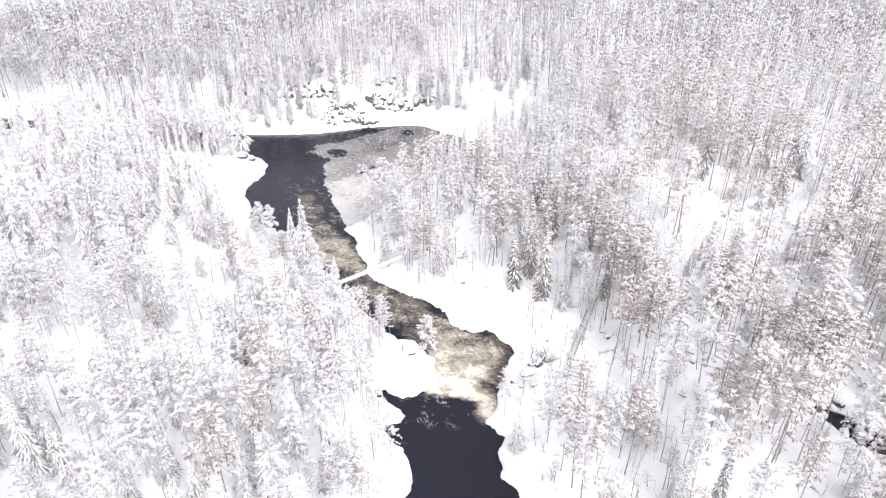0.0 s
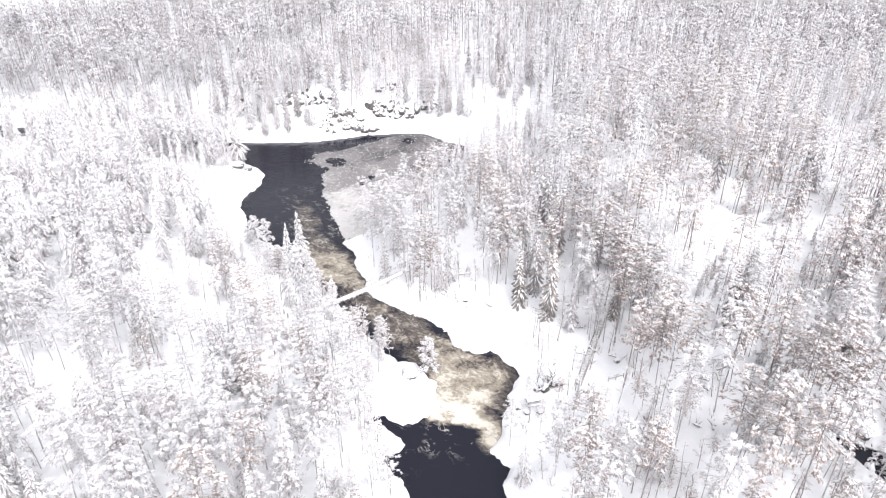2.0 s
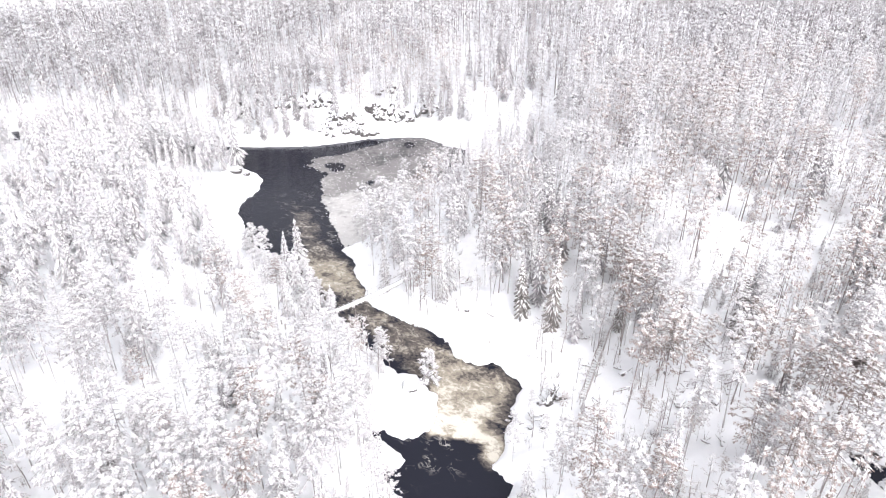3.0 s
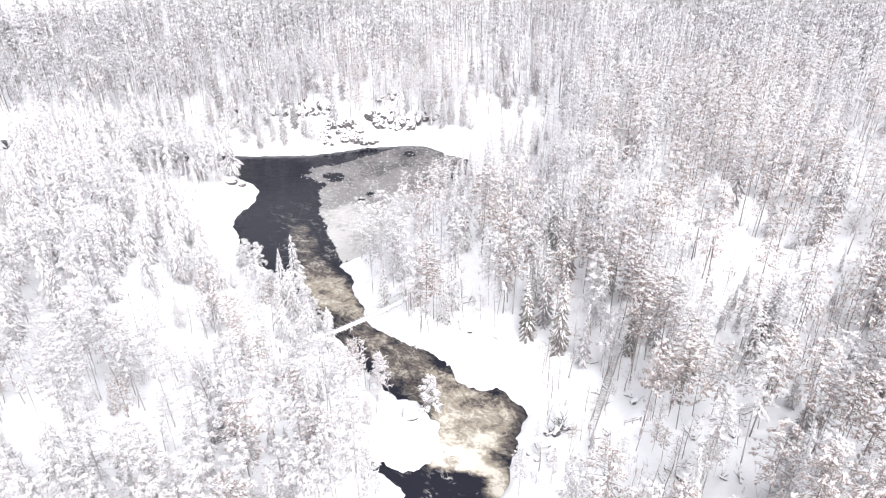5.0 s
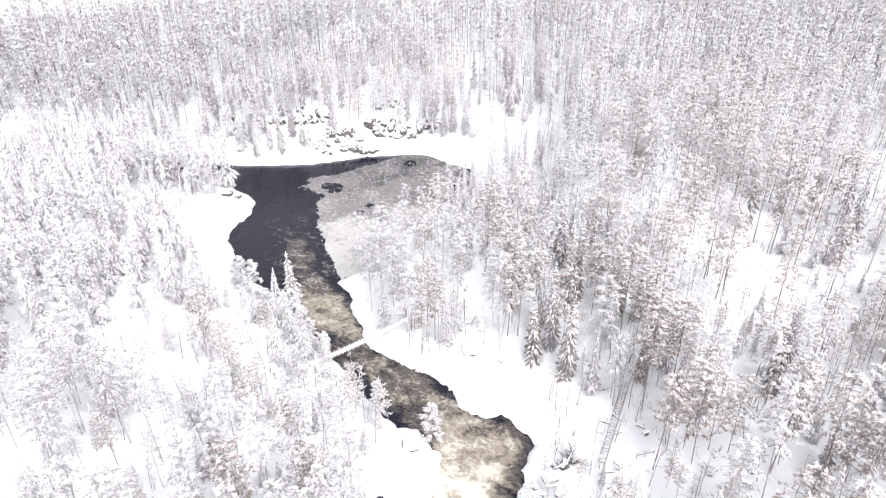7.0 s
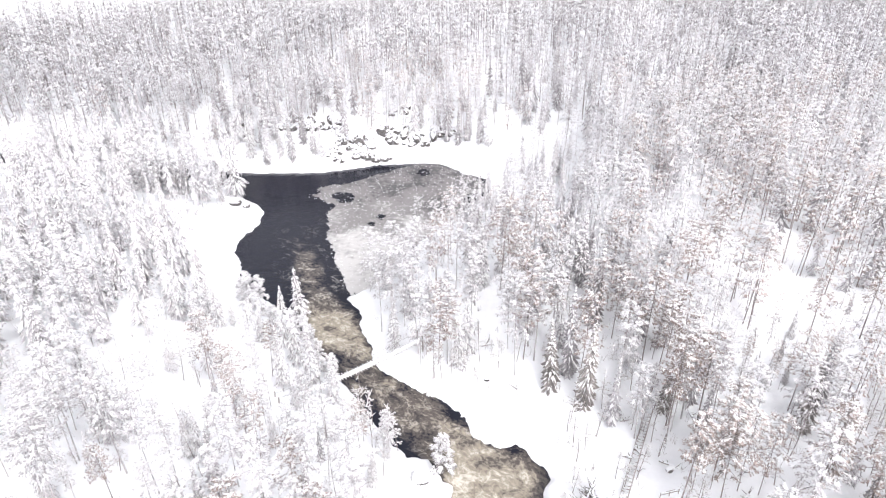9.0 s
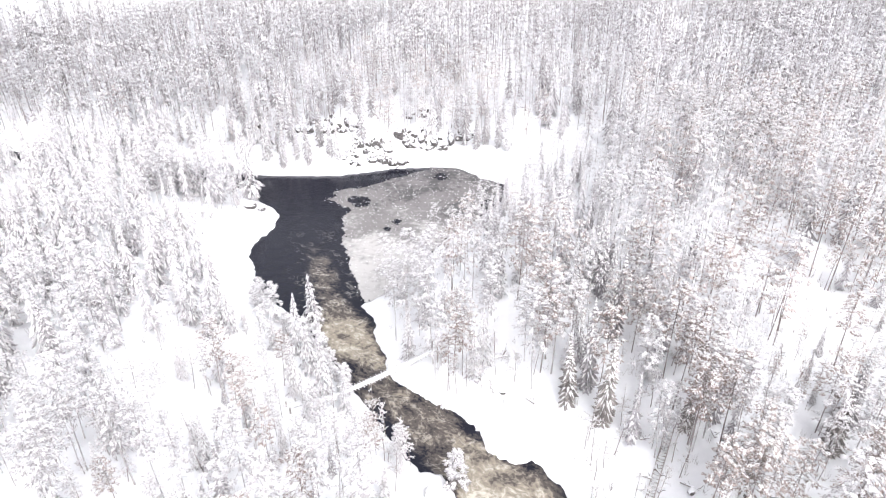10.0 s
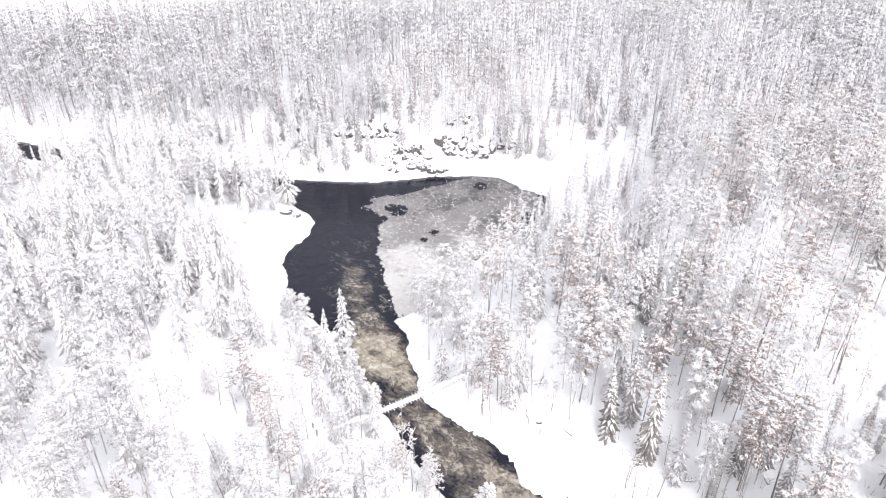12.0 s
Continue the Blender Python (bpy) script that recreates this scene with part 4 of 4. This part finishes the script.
BPOS = list(zip(BXS, BYS, BOK))
for x, y in [(x, y) for x, y, ok in BPOS[:420] if ok][:120] + [(x, y) for x, y, ok in BPOS[420:680] if ok][:80] + [(x, y) for x, y, ok in BPOS[680:] if ok][:70]:
    plant(2, 1, rng.choice([1, 2, 4, 0, 3], p=[0.25, 0.3, 0.2, 0.15, 0.1]), x, y, rng.uniform(0.7, 1.15))


# taller thickets with little snow on their brown twigs
POOLS[3, 0] = variants(lambda k, *o: birch(540 + k, 2, *o), BIRCH_MATS, "alder", [(8.5, 0.5, 1.2), (7.0, 0.6, 1.3), (6.0, 0.5, 1.1)])
LABELS[3, 0] = "leafless thin alder with frosted brown twigs"
NAMES[3] = ("alder_tree", "alder tree", "alders on the right bank")
AX, AY = rng.uniform(22, 66, 220), rng.uniform(56, 100, 220)
AOK = ~open_snow(AX, AY)
for x, y in list(zip(AX[AOK], AY[AOK]))[:110]:
    plant(3, 0, rng.randint(3), x, y, rng.uniform(0.75, 1.2))


# ---- thin frosted brushwood poking through the snow ----
brush = Bag()
r = random.Random(77)
GX, GY = rng.uniform(-65, 80, 4200), rng.uniform(50, 165, 4200)
keep = (shore(GX, GY) > 2.5) & ((left_side(GX, GY) < 1) | (rng.uniform(0, 1, GX.shape) < 0.45))
GX, GY = GX[keep][:1300], GY[keep][:1300]
for x, y, z in zip(GX.tolist(), GY.tolist(), ground_height(GX, GY).tolist()):
    for k in range(r.randint(3, 7)):
        a, h = r.uniform(0, 6.28), r.uniform(0.5, 1.9)
        foot = Vector((x + r.uniform(-0.3, 0.3), y + r.uniform(-0.3, 0.3), z - 0.1))
        tip = foot + Vector((math.cos(a) * r.uniform(0.1, 0.7), math.sin(a) * r.uniform(0.1, 0.7), h))
        w = r.uniform(0.012, 0.03)
        tube(brush, [foot, tip], [w, w * 0.25], 3)
tagged(new("brushwood", brush.mesh("brushwood", TWIG_BARK)), "thin frosted brown brushwood poking out of the snow", "brushwood", kind="stuff")


# ---- stones ----
def height_at(x, y):
    return float(ground_height(np.array([float(x)]), np.array([float(y)]))[0])


def stone_meshes(seed):
    """An angular boulder and the snow pillow on it."""
    r = random.Random(seed)
    bm = bmesh.new()
    bmesh.ops.create_icosphere(bm, subdivisions=2, radius=1)
    cuts = [Vector((r.uniform(-1, 1), r.uniform(-1, 1), r.uniform(-0.6, 1))).normalized() for _ in range(9)]
    for v in bm.verts:
        k = min([1.0] + [r0 / max(1e-3, v.co.dot(c)) for c, r0 in zip(cuts, (0.62, 0.7, 0.75, 0.8, 0.66, 0.72, 0.78, 0.7, 0.6)) if v.co.dot(c) > 0.3])
        v.co *= k * (1 + 0.07 * noise.noise(v.co * 2.3 + Vector((seed, 0, 0))))
    stone = bpy.data.meshes.new("stone")
    bm.to_mesh(stone)
    stone.materials.append(ROCK)
    for v in bm.verts:
        w = 1.02 if v.co.z > 0.3 else 0.8
        v.co = Vector((v.co.x * w, v.co.y * w, max(v.co.z, 0.3) + 0.12 + 0.08 * noise.noise(v.co * 1.7)))
    bmesh.ops.remove_doubles(bm, verts=bm.verts, dist=0.02)
    cap = bpy.data.meshes.new("snow_cap")
    bm.to_mesh(cap)
    cap.polygons.foreach_set("use_smooth", np.ones(len(cap.polygons), bool))
    cap.materials.append(SNOW)
    bm.free()
    return stone, cap


STONES = [stone_meshes(k) for k in range(6)]


def boulder(x, y, sx, sy, sz, label, group, sink=0.35, capped=True):
    stone, cap = STONES[rng.randint(len(STONES))]
    root = new("boulder") if capped else new("crag", stone)
    if capped:
        part("stone", stone, root)
        part("snow_cap", cap, root, "thick white snow cap")
    root.matrix_basis = Matrix.LocRotScale((x, y, height_at(x, y) + sz * (0.62 - sink)), Euler((rng.uniform(-0.3, 0.3), rng.uniform(-0.3, 0.3), rng.uniform(0, 6.28))), (sx, sy, sz))
    return tagged(root, label, "boulder" if capped else "rock", group)


CRAG = "dark angular rock with snow on top, on the far shore"
for cx, cy, n, w, d, big in ((-27, 189.8, 9, 3.5, 1.8, 1.5), (-23, 186.2, 8, 3.2, 1.0, 1.3), (-31.5, 185.5, 5, 1.5, 2.0, 1.0), (-34, 195, 6, 3.0, 1.5, 1.3), (-18, 195, 6, 2.5, 2.0, 1.4),
                             (-13.5, 192.4, 9, 4.0, 1.2, 1.7), (-5.5, 195.8, 6, 2.2, 1.6, 1.8), (-14, 205, 4, 4, 2, 1.2), (-58, 195, 5, 3, 2, 1.3), (-44, 196, 6, 5, 2, 1.1)):
    for k in range(int(n * 2.8)):
        b = big * rng.uniform(0.35, 0.95)
        boulder(cx + rng.uniform(-w, w) * 1.35, cy + rng.uniform(-d, d) * 1.3, b * rng.uniform(0.9, 1.9), b * rng.uniform(0.7, 1.1), b * rng.uniform(0.8, 1.5), CRAG, "crags on the far shore", rng.uniform(0.25, 0.5), False)
boulder(-5.4, 86.4, 1.4, 1.2, 1.3, "round boulder under a deep snow cap on the shelf", "stones by the rapids", 0.3)
for x, y, b in ((10.6, 80.6, 0.7), (11.6, 79.0, 0.5), (16.6, 83.2, 0.8), (13.4, 78.4, 0.6), (28.2, 72.2, 0.9), (27.0, 74.0, 0.7), (35.6, 77.9, 0.6), (-29.8, 70.2, 0.6), (-5.0, 103.4, 0.6), (25.3, 85.6, 0.6),
                (49.6, 68.6, 0.9), (51.6, 68.0, 0.8), (53.9, 65.2, 1.0), (50.2, 63.4, 0.7), (-48.6, 157.6, 1.3), (-46.6, 158.2, 1.0), (3.6, 103.6, 0.5), (31.0, 84.0, 0.5)):
    boulder(x, y, b * 1.2, b, b * 0.9, "dark stone poking out of deep snow", "stones by the rapids", 0.2)


for x, y, b in ((14.6, 82.6, 0.9), (15.9, 83.1, 0.7), (13.4, 82.9, 0.6)):
    boulder(x, y, b * 1.1, b, b * 0.9, "dark rock jutting from a hollow in the snowy bank", "stones by the rapids", 0.3, False)


# ---- built things ----
def bar(bag, a, b, w, h):
    """A squared timber from a to b."""
    a, b = Vector(a), Vector(b)
    d = (b - a).normalized()
    s = d.cross(Vector((0, 0, 1)))
    s = s.normalized() if s.length > 0.01 else Vector((1, 0, 0))
    u = s.cross(d)
    c = [p + s * i * w / 2 + u * j * h / 2 for p in (a, b) for i, j in ((-1, -1), (1, -1), (1, 1), (-1, 1))]
    bag.add(c, [(0, 3, 2, 1), (4, 5, 6, 7), (0, 1, 5, 4), (1, 2, 6, 5), (2, 3, 7, 6), (3, 0, 4, 7)])


def settle(root, base):
    """Puts the thing's origin at its base; its parts stay where they are."""
    root.location = base
    for c in root.children:
        c.matrix_parent_inverse = Matrix.Translation(-Vector(base))
    return root


def timber(name, a, b, w, h, mat, parent, label=""):
    bag = Bag()
    bar(bag, a, b, w, h)
    return part(name, bag.mesh(name, mat, False), parent, label)


def snow_strip(name, pts, wide, thick_, parent, seed):
    """A rounded band of lying snow along a line."""
    r = random.Random(seed)
    bag, ring = Bag(), []
    for i, p in enumerate(pts):
        d = (Vector(pts[min(i + 1, len(pts) - 1)]) - Vector(pts[max(i - 1, 0)])).normalized()
        s = d.cross(Vector((0, 0, 1))).normalized()
        w, t = wide * r.uniform(0.85, 1.12), thick_ * r.uniform(0.75, 1.2)
        ring.append([Vector(p) + s * x * w + Vector((0, 0, z * t)) for x, z in ((-0.5, 0), (-0.46, 0.6), (-0.2, 1), (0.2, 1), (0.46, 0.6), (0.5, 0))])
    for row in ring:
        bag.v += [tuple(v) for v in row]
    for i in range(len(ring) - 1):
        bag.f += [(i * 6 + k, i * 6 + k + 1, i * 6 + k + 7, i * 6 + k + 6) for k in range(5)]
    bag.f += [tuple(range(5, -1, -1)), tuple(range((len(ring) - 1) * 6, len(ring) * 6))]
    return part(name, bag.mesh(name, SNOW), parent, "packed white snow")


def footbridge():
    """A narrow hanging footbridge across the head of the rapids, its cross-timbers and deck under snow."""
    root = new("footbridge")
    a, b = Vector((-25.5, 96.6, 3.9)), Vector((-6.6, 110.6, 4.2))
    d = (b - a)
    n = 54
    s = Vector((-d.y, d.x, 0)).normalized()
    deck = lambda u: a + d * u + Vector((0, 0, -0.75 * 4 * u * (1 - u)))
    for k in range(n):
        p = deck((k + 0.5) / n)
        w = 0.6 + (0.15 if k % 2 else 0.0)
        beam = timber("cross_timber", p - s * w, p + s * w, 0.14, 0.08, WOOD, root)
        r = random.Random(k)
        for e in (-1, 1):
            tuft = Bag()
            lump(tuft, p + s * e * (w - 0.12) + Vector((0, 0, 0.08)), s, 0.5, 0.2, 0.16, r)
            part("snow_tuft", tuft.mesh("snow_tuft", SNOW), beam)
    snow_strip("deck_snow", [deck(u / 40) + Vector((0, 0, 0.04)) for u in range(41)], 0.8, 0.2, root, 7)
    for e in (-1, 1):
        line = [deck(u / 12) + s * e * 0.62 + Vector((0, 0, 0.95 + 0.1 * (2 * u / 12 - 1) ** 2)) for u in range(13)]
        bag = Bag()
        tube(bag, line, [0.014] * 13, 4)
        part("hand_cable", bag.mesh("hand_cable", DARK_WOOD), root)
        for u in range(0, 13, 2):
            timber("hanger", deck(u / 12) + s * e * 0.62, line[u], 0.03, 0.03, DARK_WOOD, root)
        for end, p in (("tower_post", a), ("tower_post", b)):
            foot = p + s * e * 0.7
            timber(end, Vector((foot.x, foot.y, height_at(foot.x, foot.y) - 0.4)), foot + Vector((0, 0, 1.3)), 0.2, 0.2, WOOD, root)
    settle(root, (*a.xy, height_at(*a.xy)))
    return tagged(root, "snow-covered hanging wooden footbridge spanning the rapids", "footbridge")


footbridge()


def stairway(name, a, b, wide, gap, label, rails=True, seed=1):
    """Timber steps laid on the slope between two stringers, partly swept of snow."""
    root = new(name)
    a, b = Vector((*a, 0)), Vector((*b, 0))
    n = int((b - a).length / gap)
    s = Vector((-(b - a).y, (b - a).x, 0)).normalized()
    at = lambda u, e=0.0: (lambda p: Vector((p.x, p.y, height_at(p.x, p.y) + 0.08)))(a + (b - a) * u + s * e)
    for k in range(n + 1):
        p = a + (b - a) * (k / n)
        z = max(height_at(p.x + s.x * e, p.y + s.y * e) for e in (-0.6, 0, 0.6)) + 0.1
        p = Vector((p.x, p.y, z))
        tread = timber("tread", p - s * wide / 2, p + s * wide / 2, 0.16, 0.06, WOOD, root)
        lying = Bag()
        r = random.Random(seed * 100 + k)
        lump(lying, p + Vector((0, 0, 0.05)) + s * r.uniform(-0.1, 0.1), s, wide * r.uniform(0.75, 1.05), 0.3, 0.1, r)
        part("tread_snow", lying.mesh("tread_snow", SNOW), tread)
    for e in (-1, 1):
        pts = [at(u / 8, e * (wide / 2 + 0.06)) for u in range(9)]
        for q0, q1 in zip(pts, pts[1:]):
            timber("stringer", q0, q1, 0.08, 0.2, WOOD, root)
        if rails and e < 0:
            for u in range(0, 9, 2):
                timber("post", pts[u] - Vector((0, 0, 0.6)), pts[u] + Vector((0, 0, 0.95)), 0.1, 0.1, WOOD, root)
            for q0, q1 in zip(pts, pts[1:]):
                timber("handrail", q0 + Vector((0, 0, 0.95)), q1 + Vector((0, 0, 0.95)), 0.1, 0.06, WOOD, root)
    settle(root, at(0))
    return tagged(root, label, "stairway")


stairway("stairway", (19.1, 82.0), (24.9, 95.4), 0.85, 0.55, "grey timber stairway climbing the snowy bank, steps half swept", True, 1)
stairway("boardwalk", (10.6, 126.8), (16.6, 135.4), 0.75, 0.6, "grey timber boardwalk with handrails through the snow", True, 2)


def low_rail(x, y, turn, length):
    """A low wooden rail beside the path: three posts and two bars."""
    root = new("low_rail")
    d = Vector((math.cos(turn), math.sin(turn), 0)) * length / 2
    feet = [Vector((x, y, 0)) + d * e for e in (-1, 0, 1)]
    for p in feet:
        p.z = height_at(p.x, p.y)
        timber("post", p - Vector((0, 0, 0.4)), p + Vector((0, 0, 0.85)), 0.09, 0.09, WOOD, root)
    for up in (0.45, 0.8):
        rail = timber("rail", feet[0] + Vector((0, 0, up)), feet[2] + Vector((0, 0, up)), 0.05, 0.1, WOOD, root)
    snow_strip("rail_snow", [p + Vector((0, 0, 0.85)) for p in feet], 0.1, 0.08, rail, 3)
    settle(root, feet[1])
    return tagged(root, "low grey wooden rail standing in deep snow", "railing")


low_rail(24.4, 82.0, 0.15, 2.2)


def shed(x, y, w, l, h, turn, label):
    """A small dark timber shed with a deep snow slab on its pitched roof."""
    root = new("shed")
    z = height_at(x, y) - 0.3
    rot = Matrix.Rotation(turn, 3, "Z")
    P = lambda a, b, c: Vector((x, y, z)) + rot @ Vector((a, b, c))
    for k in range(8):
        c = 0.15 + k * (h / 8)
        for e in (-1, 1):
            timber("log", P(-w / 2 - 0.12, e * l / 2, c), P(w / 2 + 0.12, e * l / 2, c), 0.16, h / 8 - 0.02, DARK_WOOD, root)
            timber("log", P(e * w / 2, -l / 2 - 0.12, c + 0.05), P(e * w / 2, l / 2 + 0.12, c + 0.05), 0.16, h / 8 - 0.02, DARK_WOOD, root)
    for e in (-1, 1):
        roof = Bag()
        edge = [P(0, -l / 2 - 0.3, h + 0.75), P(0, l / 2 + 0.3, h + 0.75), P(e * (w / 2 + 0.35), l / 2 + 0.3, h - 0.05), P(e * (w / 2 + 0.35), -l / 2 - 0.3, h - 0.05)]
        top = [p + Vector((0, 0, 0.08)) for p in edge]
        roof.add(edge + top, [(0, 1, 2, 3), (7, 6, 5, 4), (0, 4, 5, 1), (1, 5, 6, 2), (2, 6, 7, 3), (3, 7, 4, 0)])
        plane = part("roof_plane", roof.mesh("roof_plane", DARK_WOOD, False), root)
        slab = Bag()
        lo = [p + Vector((0, 0, 0.085)) for p in edge]
        hi = [Vector((0, 0, 0.42)) + p * 0.96 + Vector((x, y, z + h)) * 0.04 for p in edge]
        slab.add(lo + hi, [(0, 1, 2, 3), (7, 6, 5, 4), (0, 4, 5, 1), (1, 5, 6, 2), (2, 6, 7, 3), (3, 7, 4, 0)])
        part("roof_snow", slab.mesh("roof_snow", SNOW, False), plane)
    settle(root, (x, y, z))
    return tagged(root, label, "shed")


shed(56.6, 83.4, 1.9, 2.2, 1.9, 0.3, "small dark log shed with a thick snow slab on its roof")


def picnic_table(x, y, turn):
    root = new("picnic_table")
    z = height_at(x, y)
    rot = Matrix.Rotation(turn, 3, "Z")
    P = lambda a, b, c: Vector((x, y, z)) + rot @ Vector((a, b, c))
    for k in range(4):
        timber("table_plank", P(-1, -0.3 + 0.2 * k, 0.75), P(1, -0.3 + 0.2 * k, 0.75), 0.18, 0.05, DARK_WOOD, root)
    for e in (-1, 1):
        bench = timber("bench_plank", P(-1, e * 0.8, 0.45), P(1, e * 0.8, 0.45), 0.28, 0.05, DARK_WOOD, root)
        timber("leg", P(e * 0.75, -0.8, -0.2), P(e * 0.75, 0.2, 0.75), 0.1, 0.1, DARK_WOOD, root)
        timber("leg", P(e * 0.75, 0.8, -0.2), P(e * 0.75, -0.2, 0.75), 0.1, 0.1, DARK_WOOD, root)
        snow_strip("bench_snow", [P(-0.95, e * 0.8, 0.475), P(0, e * 0.8, 0.475), P(0.95, e * 0.8, 0.475)], 0.27, 0.22, bench, 11)
    snow_strip("table_snow", [P(-0.95, 0, 0.775), P(0, 0, 0.775), P(0.9, 0, 0.775)], 0.75, 0.3, root, 12)
    settle(root, (x, y, z))
    return tagged(root, "dark wooden picnic table buried in snow by the fall", "picnic table")


picnic_table(12.6, 80.6, 0.2)


def log_pile(x, y, length, turn, count, label, name="fallen_trunk"):
    """A fallen trunk with broken limbs and snow along its top."""
    r = random.Random(int(x * 10))
    root = new(name)
    z = height_at(x, y) + 0.25
    d = Vector((math.cos(turn), math.sin(turn), 0))
    p0, p1 = Vector((x, y, z)) - d * length / 2, Vector((x, y, z + 0.2)) + d * length / 2
    bag = Bag()
    tube(bag, [p0, (p0 + p1) / 2, p1], [0.16, 0.13, 0.05], 6)
    stem = part("trunk", bag.mesh("trunk", SPRUCE_BARK), root)
    for k in range(count):
        u = r.uniform(0.1, 0.95)
        q = p0 + (p1 - p0) * u
        limb = Bag()
        tube(limb, [q, q + Vector((r.uniform(-1, 1), r.uniform(-1, 1), r.uniform(0.0, 0.9))) * (1.3 if count > 20 else 0.85)], [0.06, 0.015], 4)
        part("limb", limb.mesh("limb", DARK_WOOD), stem)
    snow_strip("trunk_snow", [p0 + (p1 - p0) * (k / 6) + Vector((0, 0, 0.1)) for k in range(7)], 0.24, 0.14, stem, count)
    settle(root, (x, y, z - 0.25))
    return tagged(root, label, "fallen tree", "fallen trees")


for x, y, L, t, n in ((19.6, 127.6, 3.2, -0.4, 6), (14.6, 82.6, 3.4, 0.5, 30), (15.4, 83.6, 3.0, 1.1, 24), (25.4, 86.2, 2.6, -0.6, 7), (-3.8, 108.2, 2.4, 1.2, 6), (3.6, 109.6, 2.2, 0.2, 5), (28.6, 73.6, 3.0, 0.9, 8),
                      (38.6, 80.4, 2.4, 0.3, 4), (51.8, 66.4, 4.0, -0.6, 9), (-30.0, 70.6, 2.2, 0.8, 5), (7.2, 101.4, 1.6, 2.5, 3), (33.2, 88.0, 2.2, 0.4, 4)):
    log_pile(x, y, L, t, n, "dark fallen trunk with broken limbs half buried in snow")
# small windfalls strewn between the stems of the right bank
WX0, WY0 = rng.uniform(19, 46, 60), rng.uniform(66, 96, 60)
for x, y in list(zip(WX0[shore(WX0, WY0) > 7], WY0[shore(WX0, WY0) > 7]))[:26]:
    log_pile(x, y, rng.uniform(0.7, 1.7), rng.uniform(0, 3.1), 5, "small dark windfall branch poking out of the snow", "windfall_branch")

# ---- snow specks frozen into the ice ----
specks = Bag()
r = random.Random(5)
made = 0
while made < 1000:
    x, y = r.uniform(-36, 8), r.uniform(128, 185)
    p = np.array([x]), np.array([y])
    if outside(*p, ICE_EDGE)[0] < 1.0 and outside(*p, RIVER)[0] < -0.4 and r.random() < 0.35 + 0.65 * min(1, (y - 128) / 30):
        w = r.choice((0.1, 0.12, 0.15, 0.18, 0.22, 0.32))
        lump(specks, (x, y, 0.05), (math.cos(r.random() * 6.28), math.sin(r.random() * 6.28), 0), w * 1.6, w, 0.12, r)
        made += 1
tagged(new("ice_snow_clumps", specks.mesh("ice_snow_clumps", TREE_SNOW)), "scattered white snow clumps frozen on grey ice", "snow clumps", kind="stuff")
